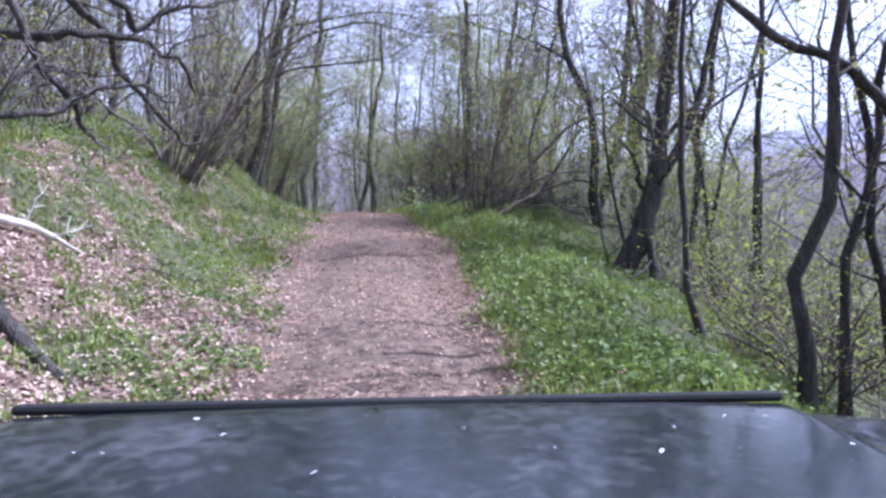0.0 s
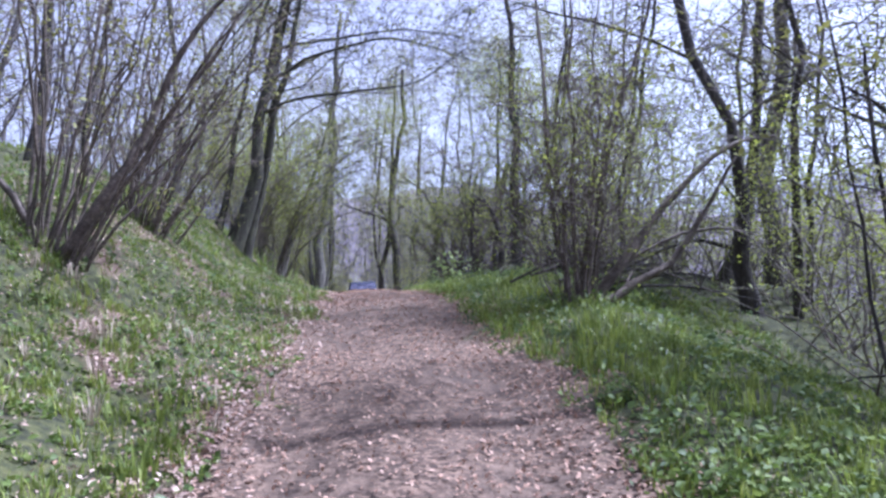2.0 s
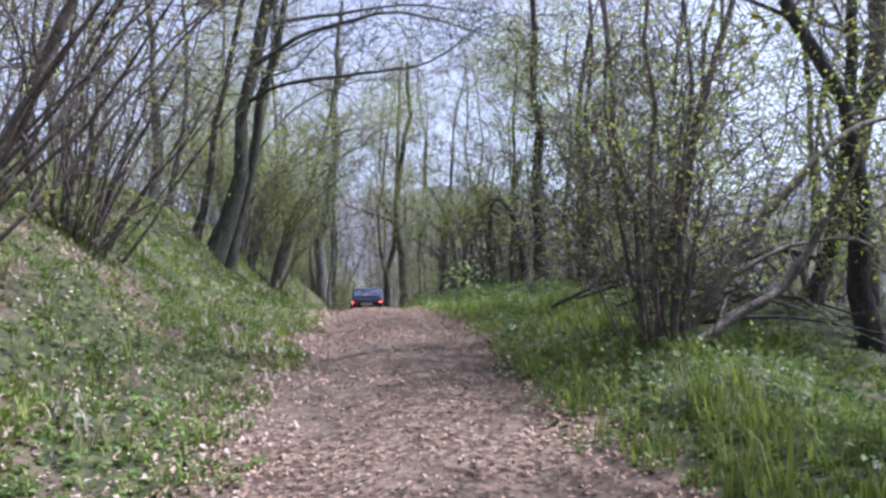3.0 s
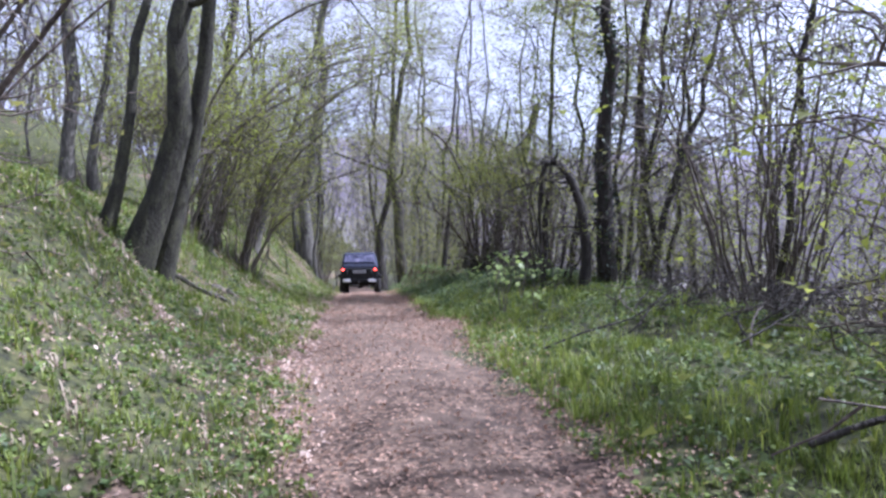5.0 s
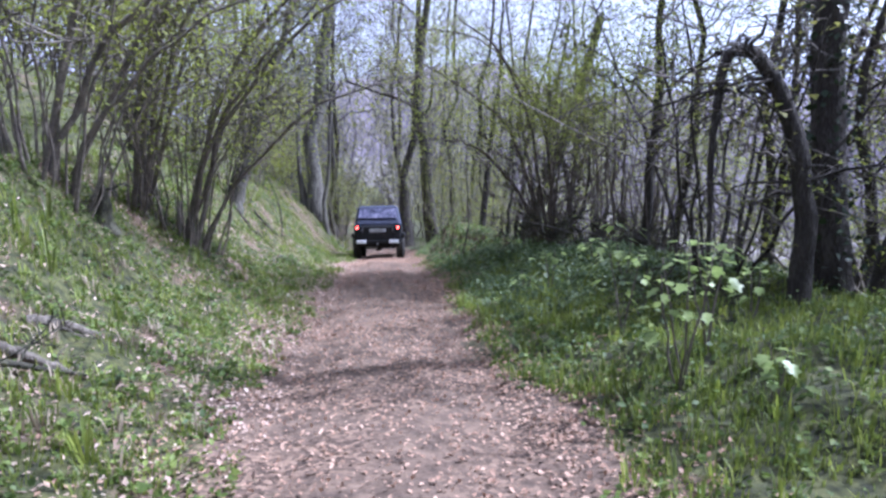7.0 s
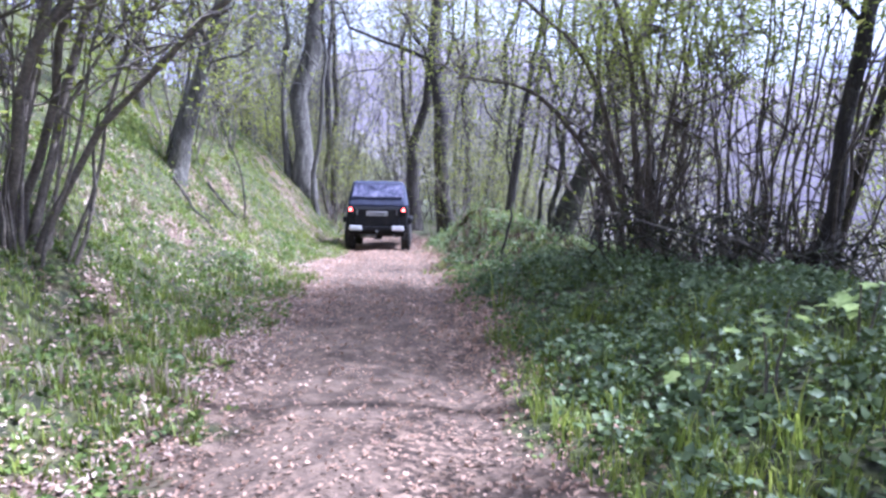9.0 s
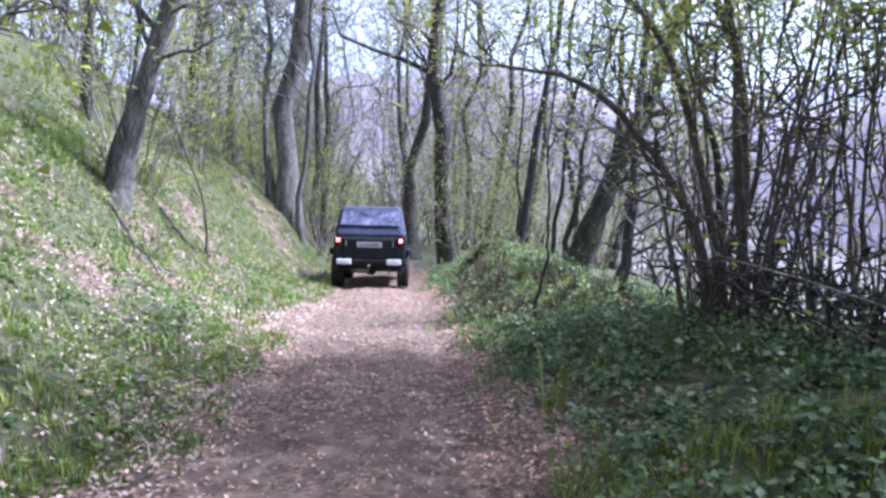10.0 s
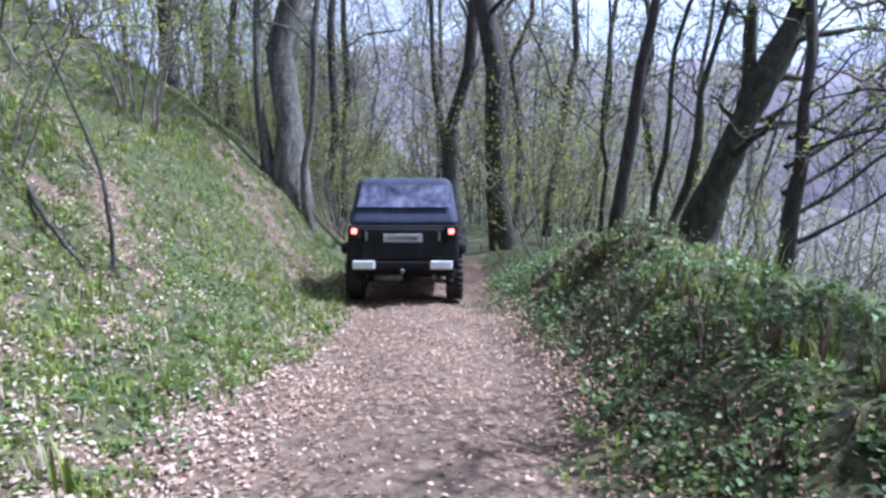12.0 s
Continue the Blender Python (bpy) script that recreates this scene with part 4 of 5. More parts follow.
scrub("undergrowth", "pale bare undergrowth on the open slope", np.concatenate([spots(30, 57, 36, 70, 5.5, 15), spots(34, 60, 38, 64, 9, 26)]), 2.6, 64, DEADWOOD, BUDS, 9000, 0.06, 7)

# ---- what grows and lies on the ground ----


def strewn(n, seed, y0, y1, u0, u1):
    rng = np.random.default_rng(seed)
    y = rng.uniform(y0, y1, n)
    x = track_x(y) + rng.uniform(u0, u1, n)
    return x, y, rng


def patch(x, y):
    """Where the cover is thick (towards 1) and where it is thin (towards 0), in patches a step or two across."""
    return np.clip(0.5 + 0.55 * wave(x, y, 0.75, 41) + 0.35 * wave(x, y, 0.3, 42), 0, 1)


def blades(name, label, n, seed, y0, y1, u0, u1, height, mat, least=0.35, tuft=9, wide=0.007):
    """Grass in tufts that open outward."""
    x, y, rng = strewn(n // tuft, seed, y0, y1, u0, u1)
    keep = (cover_green(x, y) > least * rng.uniform(0.5, 1.5, len(x))) & (rng.uniform(size=len(x)) < 0.25 + 0.9 * (1 - patch(x, y)))
    x, y = x[keep], y[keep]
    big = rng.uniform(0.45, 1.5, len(x)) * (0.9 + 0.5 * wave(x, y, 1.1, 9))
    x, y, big = (np.repeat(v, tuft) for v in (x, y, np.maximum(big, 0.3)))
    n = len(x)
    a = rng.uniform(0, 2 * np.pi, n)
    out = np.sqrt(rng.uniform(0, 1, n)) * 0.07
    x, y = x + np.cos(a) * out, y + np.sin(a) * out
    a = a + rng.normal(size=n) * 0.7
    tall = height * big * rng.uniform(0.6, 1.25, n)
    lean = rng.uniform(0.15, 0.75, n) * tall
    root = np.stack([x, y, land(x, y) - 0.01], -1)
    side = np.stack([-np.sin(a), np.cos(a), 0 * a], -1) * (wide * rng.uniform(0.6, 1.4, n))[:, None]
    over = np.stack([np.cos(a) * lean, np.sin(a) * lean, 0 * a], -1)
    mid = root + over * 0.35 + np.stack([0 * a, 0 * a, tall * 0.62], -1)
    tip = root + over + np.stack([0 * a, 0 * a, tall * (1 - 0.25 * lean / (tall + 1e-6))], -1)
    verts = np.stack([root - side, root + side, mid + side * 0.8, mid - side * 0.8, tip], 1).reshape(-1, 3)
    base = np.arange(n)[:, None] * 5
    return tagged(new(name, mesh_of(name, verts, [base + [0, 1, 2, 3], base + [3, 2, 4]], mat)), label, "grass", kind="stuff")


def herbs(name, label, plants, each, seed, y0, y1, u0, u1, tall, size, mat, least=0.3, shape=0.6, thick=0.0):
    """Leafy plants; thick: how far they keep to the thick patches."""
    x, y, rng = strewn(plants, seed, y0, y1, u0, u1)
    keep = (cover_green(x, y) > least * rng.uniform(0.5, 1.5, plants)) & (rng.uniform(size=plants) < 1 - thick * (1 - patch(x, y) ** 1.5))
    x, y = x[keep], y[keep]
    big = rng.uniform(0.4, 1.3, len(x)) * (0.85 + 0.5 * wave(x, y, 0.8, 12))
    x, y, big = (np.repeat(v, each) for v in (x, y, big))
    n = len(x)
    r = tall * big * 0.75 * np.sqrt(rng.uniform(0, 1, n))
    a = rng.uniform(0, 2 * np.pi, n)
    px, py = x + r * np.cos(a), y + r * np.sin(a)
    pz = land(px, py) + tall * big * rng.uniform(0.1, 1.0, n) * (1 - 0.5 * (r / (tall * big)) ** 2)
    return tagged(new(name, leaf_mesh(name, np.stack([px, py, pz], -1), size, mat, rng, 0.6, shape)), label, "herbs", kind="stuff")


def litter(name, label, n, seed, y0, y1, u0, u1, size, keep_if, mat=None):
    x, y, rng = strewn(n, seed, y0, y1, u0, u1)
    keep = keep_if(x, y, rng)
    x, y = x[keep], y[keep]
    at = np.stack([x, y, land(x, y) + rng.uniform(0.003, 0.03, len(x))], -1)
    return tagged(new(name, leaf_mesh(name, at, size, mat or DEAD, rng, 1.6, 0.6, 0.25)), label, "leaf litter", kind="stuff")


NETTLE = material("nettle leaves", [(0.036, 0.060, 0.020), (0.115, 0.168, 0.055), (0.27, 0.33, 0.125)], 1.2, 0.5, 0.0, islands=0.4, through_light=0.4)
blades("grass", "fresh green grass on the left bank", 135000, 71, -1, 46, -5.2, -1.0, 0.10, GRASS, wide=0.005)
blades("grass", "fresh green grass on the level verge", 85000, 72, -1, 30, 0.95, 4.8, 0.11, GRASS, wide=0.005)
blades("grass", "tall lush grass along the edge of the track", 15000, 100, 1, 30, 1.0, 2.5, 0.18, GRASS, wide=0.005)
blades("grass", "bright grass along the crest of the bank", 15000, 99, 30, 62, -11, -4, 0.22, GRASS)
blades("grass", "grass on the crown of the mound", 8000, 103, 31, 42, 1.8, 4.2, 0.12, GRASS, 0.2, wide=0.005)
blades("grass", "bright grass on the open slope above the bank", 16000, 109, 13, 33, -11, -5.2, 0.15, GRASS, 0.1, wide=0.007)
blades("grass", "thin grass further off", 9000, 73, 8, 60, -14, 12, 0.3, GRASS)
herbs("herb_cover", "low leafy woodland herbs in patches on the bank", 4600, 10, 74, -2, 46, -6.0, -1.0, 0.15, 0.055, HERB, thick=0.7)
herbs("herb_cover", "dark green nettles in patches on the bank", 1300, 11, 101, -2, 46, -5.6, -1.1, 0.18, 0.06, NETTLE, 0.25, 0.65, thick=1.0)
herbs("herb_cover", "lush leafy herbs on the verge", 4600, 10, 75, -2, 46, 0.95, 5.2, 0.17, 0.05, HERB, thick=0.7)
herbs("herb_cover", "dark green nettles crowding the verge", 2000, 12, 102, 1, 44, 1.15, 4.6, 0.24, 0.058, NETTLE, 0.3, 0.65, thick=0.9)
herbs("herb_cover", "lush young nettles crowding the edge of the track", 620, 16, 108, 2.5, 9.5, 1.2, 2.5, 0.30, 0.055, HERB, 0.1, 0.6, thick=0.4)
herbs("herb_cover", "scattered seedlings among the dead leaves", 2200, 6, 79, -2, 46, -6.0, -1.2, 0.10, 0.045, HERB, 0.0, thick=0.6)
herbs("bramble_cover", "nettles and young stalks in clumps on the mound", 360, 24, 98, 28, 43, 1.2, 3.9, 0.36, 0.05, NETTLE, 0.3, 0.65, thick=0.8)
IVY_LEAF = material("glossy ground ivy leaves", [(0.05, 0.08, 0.03), (0.13, 0.18, 0.075), (0.27, 0.33, 0.17)], 1.2, 0.55, 0.0, islands=0.4, through_light=0.3)
herbs("bramble_cover", "bramble and ivy leaves over the mound", 2000, 14, 76, 31, 44, 1.1, 4.4, 0.15, 0.042, NETTLE, 0.2, 0.8, thick=0.4)
herbs("bramble_cover", "broad glossy leaves crowding the verge below the thicket", 900, 15, 105, 26, 33, 1.3, 4.8, 0.22, 0.062, IVY_LEAF, 0.2, 0.75, thick=0.4)
herbs("herb_cover", "low creeping leaves matted over the bank", 9000, 7, 96, -1, 40, -5.4, -0.9, 0.055, 0.042, HERB, 0.2, 0.8)
herbs("herb_cover", "low creeping leaves matted over the verge", 6500, 6, 97, -1, 36, 0.85, 4.8, 0.055, 0.042, HERB, 0.2, 0.8)
litter("leaf_litter", "small bleached leaves scattered through the grass", 42000, 104, -1, 44, -6.2, -1.2, 0.04, lambda x, y, rng: rng.uniform(size=len(x)) < 0.15 + 0.85 * (1 - patch(x, y)), BLEACHED)
litter("leaf_litter", "pale brown dead leaves on the track", 125000, 77, -2, 46, -2.0, 1.9, 0.036, lambda x, y, rng: rng.uniform(size=len(x)) < (0.3 + 0.7 * patch(x * 0.8 + 7, y * 0.6)) * (0.6 + 0.5 * np.clip((np.abs(x - track_x(y)) - 0.3) / 0.8, 0, 1) * (0.6 + 0.5 * wave(x, y, 1.0, 2))) * np.clip((2.0 - np.abs(x - track_x(y))) / 0.8, 0.1, 1))
litter("leaf_litter", "pale brown dead leaves on the banks", 120000, 78, -2, 46, -5.4, -0.8, 0.045, lambda x, y, rng: (cover_green(x, y) < rng.uniform(0.05, 0.9, len(x))) & (rng.uniform(size=len(x)) < np.clip((np.abs(x - track_x(y)) - 0.7) / 0.6, 0.1, 1)), BLEACHED)
litter("leaf_litter", "brown dead leaves along the verge", 24000, 95, -2, 46, 0.8, 2.6, 0.04, lambda x, y, rng: cover_green(x, y) < rng.uniform(0.05, 0.9, len(x)))
litter("leaf_litter", "pale dead leaves heaped on the bare bank", 45000, 88, 0.5, 11, -4.6, -1.2, 0.05, lambda x, y, rng: cover_green(x, y) < rng.uniform(0.1, 0.7, len(x)), BLEACHED)
litter("leaf_litter", "bleached dead leaves over the steep bank", 16000, 89, 26, 42, -5.2, -1.2, 0.045, lambda x, y, rng: cover_green(x, y) < rng.uniform(0.1, 1.0, len(x)), BLEACHED)
litter("leaf_litter", "dead leaves caught on the mound", 20000, 92, 32, 43, 1.0, 4.2, 0.045, lambda x, y, rng: cover_green(x, y) < rng.uniform(0.3, 1.2, len(x)))
STRAW = material("bleached straw", [(0.20, 0.15, 0.10), (0.36, 0.29, 0.21), (0.52, 0.45, 0.34)], 2.0, 0.8, 0.0, islands=0.4, through_light=0.2)
WITHERED = material("withered stalks", [(0.045, 0.028, 0.018), (0.10, 0.065, 0.042), (0.20, 0.14, 0.095)], 2.0, 0.8, 0.0, islands=0.4, through_light=0.15)
blades("dead_grass", "brown withered stalks on the end of the mound", 2400, 93, 38.0, 39.6, 1.55, 2.5, 0.15, WITHERED, 0.0)

blades("dead_grass", "brown withered stalks strewn over the mound", 5000, 106, 33, 42, 1.3, 4.2, 0.16, WITHERED, 0.0)
blades("dead_grass", "pale withered stalks among the fresh grass", 9000, 107, 8, 44, -5.6, -1.2, 0.14, STRAW, 0.0)

PALE_WOOD = material("bleached wood", [(0.28, 0.25, 0.22), (0.45, 0.42, 0.38), (0.62, 0.59, 0.54)], 9, 0.85, 0.5)

# ---- hooked dead tree, logs and brushwood ----


def limb_thing(name, label, category, path, radii, mat, seed, group="", sides=8, twigs=0, reach=0.6, droop=0.0):
    """A fallen or broken limb as a thing of its own, with its side twigs."""
    rng = np.random.default_rng(seed)
    path = np.asarray(path, float)
    root = empty(name, tuple(path[0]), label, category, group)
    fine = np.linspace(0, len(path) - 1, 4 * len(path))
    p = np.stack([np.interp(fine, np.arange(len(path)), path[:, k]) for k in range(3)], 1)
    for _ in range(3):
        p[1:-1] = (p[:-2] + p[1:-1] * 2 + p[2:]) / 4
    p = p - path[0] + np.cumsum(rng.normal(size=p.shape) * 0.006, 0)
    rr = np.interp(fine, np.arange(len(path)), radii)
    body = Pile()
    body.tube(p, rr, sides, 0.08, rng)
    part("branch", body.mesh("branch", mat), root)
    got, tips = [], []
    if twigs:
        shoots(p, rr, rng, twigs, 0.15, reach, 0.6, 0.15, 1, got, tips, droop)
    for q, qr, s in got[:8]:
        side = Pile()
        side.tube(q, qr, 4)
        part("side_twig", side.mesh("side_twig", mat), root)
    if len(got) > 8:
        rest = Pile()
        for q, qr, s in got[8:]:
            rest.tube(q, qr, 3, cap=False)
        tagged(part("twig_mass", rest.mesh("twig_mass", mat), root), kind="stuff")
    return root


def on_land(points, lift):
    return [(x, y, float(land(x, y)) + h + lift) for x, y, h in points]


hook = limb_thing("hooked_tree", "dead dark trunk bent over like a hook", "tree", on_land([(0.34, 25.0, -0.2), (0.38, 25.0, 0.7), (0.30, 25.05, 1.5), (0.1, 25.1, 2.1), (-0.16, 25.1, 2.45), (-0.4, 25.1, 2.35), (-0.47, 25.1, 1.6), (-0.45, 25.15, 0.7), (-0.42, 25.2, 0.0)], 0), [0.12, 0.10, 0.085, 0.075, 0.065, 0.05, 0.035, 0.025, 0.012], BARK, 81, twigs=34, reach=1.1, droop=0.5)
limb_thing("fallen_branch", "thin pale branch lying on the bank", "branch", on_land([(-3.5, 7.3, 0.03), (-3.2, 7.5, 0.07), (-2.85, 7.65, 0.03)], 0), [0.018, 0.015, 0.006], DEADWOOD, 82, "fallen branches", 6, 4, 0.3)
limb_thing("fallen_branch", "bleached broken branch lying on the bank", "branch", on_land([(-4.3, 5.6, 0.05), (-4.12, 6.2, 0.12), (-3.98, 6.6, 0.10), (-3.8, 7.0, 0.03)], 0), [0.04, 0.045, 0.03, 0.012], PALE_WOOD, 83, "fallen branches", twigs=3, reach=0.4)
limb_thing("fallen_log", "dark rotting log lying down the bank", "log", on_land([(-3.6, 5.15, 0.06), (-3.3, 4.95, 0.10), (-3.0, 4.75, 0.07), (-2.55, 4.47, 0.03)], 0), [0.05, 0.065, 0.055, 0.035], BARK, 84, "fallen branches", twigs=3, reach=0.5)
limb_thing("fallen_branch", "crooked grey branch on the bank", "branch", on_land([(-6.2, 21.3, 0.1), (-5.7, 22.3, 0.1), (-5.3, 23.0, 0.06)], 0), [0.035, 0.03, 0.012], BARK_MOSS, 85, "fallen branches", twigs=3)
limb_thing("fallen_branch", "grey rotten branch half sunk in the bank", "branch", on_land([(-5.95, 23.3, 0.03), (-5.78, 23.5, 0.06), (-5.6, 23.75, 0.02)], 0), [0.05, 0.045, 0.02], DEADWOOD, 130, "fallen branches", twigs=2, reach=0.3)
limb_thing("fallen_branch", "grey rotten branch half sunk in the bank", "branch", on_land([(-5.8, 22.75, 0.03), (-5.65, 22.85, 0.06), (-5.45, 22.95, 0.02)], 0), [0.045, 0.04, 0.02], DEADWOOD, 131, "fallen branches", twigs=2, reach=0.3)
limb_thing("fallen_branch", "dark crooked branch slanting down the steep bank", "branch", on_land([(-8.8, 35.45, 0.10), (-8.5, 35.3, 0.14), (-8.3, 35.1, 0.09), (-8.05, 35.0, 0.12), (-7.8, 34.85, 0.04)], 0), [0.022, 0.024, 0.019, 0.016, 0.007], BARK, 86, "fallen branches", twigs=7)
limb_thing("fallen_branch", "dark crooked branch slanting down the steep bank", "branch", on_land([(-8.95, 37.3, 0.08), (-8.65, 37.05, 0.14), (-8.45, 37.0, 0.08), (-8.15, 36.85, 0.04)], 0), [0.026, 0.024, 0.02, 0.008], BARK, 133, "fallen branches", twigs=6)
limb_thing("dead_shoot", "crooked dead shoot standing on the bank", "shoot", on_land([(-8.21, 37.3, -0.05), (-8.18, 37.3, 0.5), (-8.24, 37.3, 1.07), (-8.48, 37.3, 1.43), (-8.75, 37.3, 1.9)], 0), [0.022, 0.02, 0.017, 0.012, 0.006], BARK, 132, "", 6, 6, 0.6)
rng = np.random.default_rng(87)
for n in range(26):
    x, y, a, l = 1.9 + rng.normal() * 0.9, 20.5 + rng.normal() * 0.8, rng.uniform(-0.9, 0.9), rng.uniform(0.9, 2.4)
    bow, rise = rng.normal() * 0.16 * l, 0.4 * rng.uniform()
    along = [(x + math.cos(a) * l * s - math.sin(a) * bow * (1 - 4 * s * s) + rng.normal() * 0.05, y + math.sin(a) * l * s + math.cos(a) * bow * (1 - 4 * s * s) + rng.normal() * 0.05, 0.04 + (0.06 + 0.01 * n) * (1 - 4 * s * s) + rise * (s + 0.5) ** 2) for s in (-0.5, -0.25, 0.0, 0.25, 0.5)]
    limb_thing("cut_branch", "thin cut branch in a brushwood heap", "branch", on_land(along, 0), [0.013, 0.012, 0.010, 0.007, 0.004], BARK if n % 4 else DEADWOOD, 90 + n, "brushwood heap", 5, 10, 0.6)
for n in range(7):
    x, y = 0.9 + rng.normal() * 0.6, 15.9 + rng.normal() * 0.8
    a, l = rng.uniform(-0.3, 0.5), rng.uniform(1.5, 2.6)
    limb_thing("fallen_branch", "thin bare branch sprawling beside the hazel", "branch", on_land([(x, y, 0.15), (x + l * 0.5, y + a, 0.5), (x + l, y + 2 * a, 0.35)], 0), [0.025, 0.018, 0.007], BARK, 120 + n, "fallen branches", 5, 6, 0.6)

for n in range(14):
    x, y, a, l = -0.6 + rng.normal() * 0.7, 31.4 + rng.normal() * 0.4, rng.uniform(-2.6, 0.6), rng.uniform(0.8, 2.0)
    limb_thing("fallen_branch", "dead branch in the brush under the thicket", "branch", on_land([(x, y, 0.05), (x + math.cos(a) * l * 0.5, y + math.sin(a) * l * 0.3, 0.3), (x + math.cos(a) * l, y + math.sin(a) * l * 0.6, 0.15 + 0.4 * rng.uniform())], 0), [0.02, 0.015, 0.006], DEADWOOD if n % 2 else BARK, 150 + n, "brush under the thicket", 5, 7, 0.6)


def sapling(x, y, height, count, size, seed, label="young sycamore with large bright leaves"):
    """A thin upright shoot with broad, drooping fresh leaves."""
    rng = np.random.default_rng(seed)
    root = empty("sapling", (x, y, float(land(x, y))), label, "sapling", "saplings")
    for n in range(count):
        a = 2 * math.pi * n / count + rng.uniform(-0.4, 0.4)
        p = bent((0, 0, -0.05), (math.cos(a) * 0.16, math.sin(a) * 0.16, 1), height * rng.uniform(0.78, 1.05), (0, 0, 0), 7, 0.10, rng)
        stalk = Pile()
        stalk.tube(p, np.linspace(0.012, 0.004, 7), 5)
        part("stem", stalk.mesh("stem", HAZEL), root)
        for k in (4, 5, 6):
            for side in range(2 if k < 6 else 4):
                t = rng.uniform(0, 2 * math.pi)
                out = np.array([math.cos(t), math.sin(t), rng.uniform(-0.9, 0.1)])
                at, s = p[k] + out * rng.uniform(0.04, 0.16), size * rng.uniform(0.55, 1.05)
                across = np.array([-math.sin(t), math.cos(t), 0])
                turn = np.array([0, 0, 1.0])
                outline = [(0, 0, 0), (0.18, 0.42, 0.05), (0.42, 0.30, 0.02), (0.62, 0.55, 0.03), (0.74, 0.22, 0.0), (1.0, 0.0, -0.1), (0.74, -0.22, 0.0), (0.62, -0.55, 0.03), (0.42, -0.30, 0.02), (0.18, -0.42, 0.05), (0.45, 0, -0.05)]
                v = np.array([at + s * (out * f + across * w + turn * h) for f, w, h in outline])
                tris = [(10, k2, (k2 + 1) % 10) for k2 in range(10)]
                part("leaf", mesh_of("leaf", v, np.array(tris), LEAF), root)
    return root


LEAF = material("broad young leaf", [(0.16, 0.23, 0.06), (0.28, 0.36, 0.11), (0.42, 0.49, 0.18)], 6, 0.4, 0.0, through_light=0.45)
for n, (x, y, h, c, s) in enumerate([(-1.28, 23.15, 1.05, 4, 0.11), (-0.95, 23.6, 0.85, 3, 0.105), (-0.85, 22.7, 0.45, 2, 0.10), (-0.25, 24.5, 0.5, 2, 0.10), (-0.6, 24.6, 0.9, 2, 0.10), (-0.9, 26.6, 0.8, 2, 0.12), (-1.7, 27.3, 0.7, 2, 0.12), (-1.1, 27.6, 0.5, 2, 0.12), (-2.0, 27.5, 0.4, 2, 0.11), (-1.37, 24.5, 0.9, 2, 0.12)]):
    sapling(x, y, h, c, s, 140 + n)

# ---- the car ahead ----
PAINT = material("dark paint", [(0.005, 0.005, 0.006), (0.009, 0.009, 0.010), (0.022, 0.02, 0.018)], 3, 0.5, 0.05)
CANVAS = material("navy canvas", [(0.012, 0.015, 0.032), (0.022, 0.026, 0.055), (0.045, 0.05, 0.09)], 5, 0.75, 0.3)
# sky reflection put into the vinyl's colour as lavender blotches
VINYL = material("vinyl window with sky sheen painted in", [(0.012, 0.014, 0.03), (0.10, 0.10, 0.16), (0.22, 0.21, 0.30)], 2.2, 0.25, 0.3, fine=3.0, spread=0.14)
PAINT.node_tree.nodes["Principled BSDF"].inputs["Specular IOR Level"].default_value = 0.2
RUBBER = material("mud-stained rubber", [(0.010, 0.010, 0.010), (0.022, 0.021, 0.020), (0.07, 0.055, 0.042)], 9, 0.9, 0.5)
STEEL = material("dull steel", [(0.10, 0.10, 0.10), (0.22, 0.22, 0.22), (0.36, 0.35, 0.34)], 8, 0.45, 0.2, metal=0.8)
SILVER = material("silver reflector", [(0.55, 0.55, 0.58), (0.7, 0.7, 0.72), (0.82, 0.82, 0.84)], 12, 0.2, 0.1, metal=0.3)
PLATE = material("grimy number plate", [(0.26, 0.26, 0.26), (0.36, 0.36, 0.36), (0.46, 0.46, 0.46)], 10, 0.4, 0.0)
RED = bpy.data.materials.new("red lamp")
RED.use_nodes = True
RED.node_tree.nodes["Principled BSDF"].inputs["Base Color"].default_value = (0.6, 0.01, 0.01, 1)
RED.node_tree.nodes["Principled BSDF"].inputs["Emission Color"].default_value = (1.0, 0.07, 0.04, 1)
RED.node_tree.nodes["Principled BSDF"].inputs["Emission Strength"].default_value = 7.0


def box(name, mat, size, at, bevel=0.02, taper=(1, 1), shift=0.0, segments=2):
    """A bevelled block; taper narrows its top in x and y, shift slides the top along y."""
    bm = bmesh.new()
    bmesh.ops.create_cube(bm, size=1)
    for v in bm.verts:
        top = v.co.z > 0
        v.co = Vector((v.co.x * size[0] * (taper[0] if top else 1), v.co.y * size[1] * (taper[1] if top else 1) + (shift if top else 0), v.co.z * size[2])) + Vector(at)
    if bevel:
        bmesh.ops.bevel(bm, geom=bm.edges[:], offset=bevel, segments=segments, affect="EDGES", profile=0.5)
    data = bpy.data.meshes.new(name)
    bm.to_mesh(data)
    bm.free()
    data.materials.append(mat)
    return data


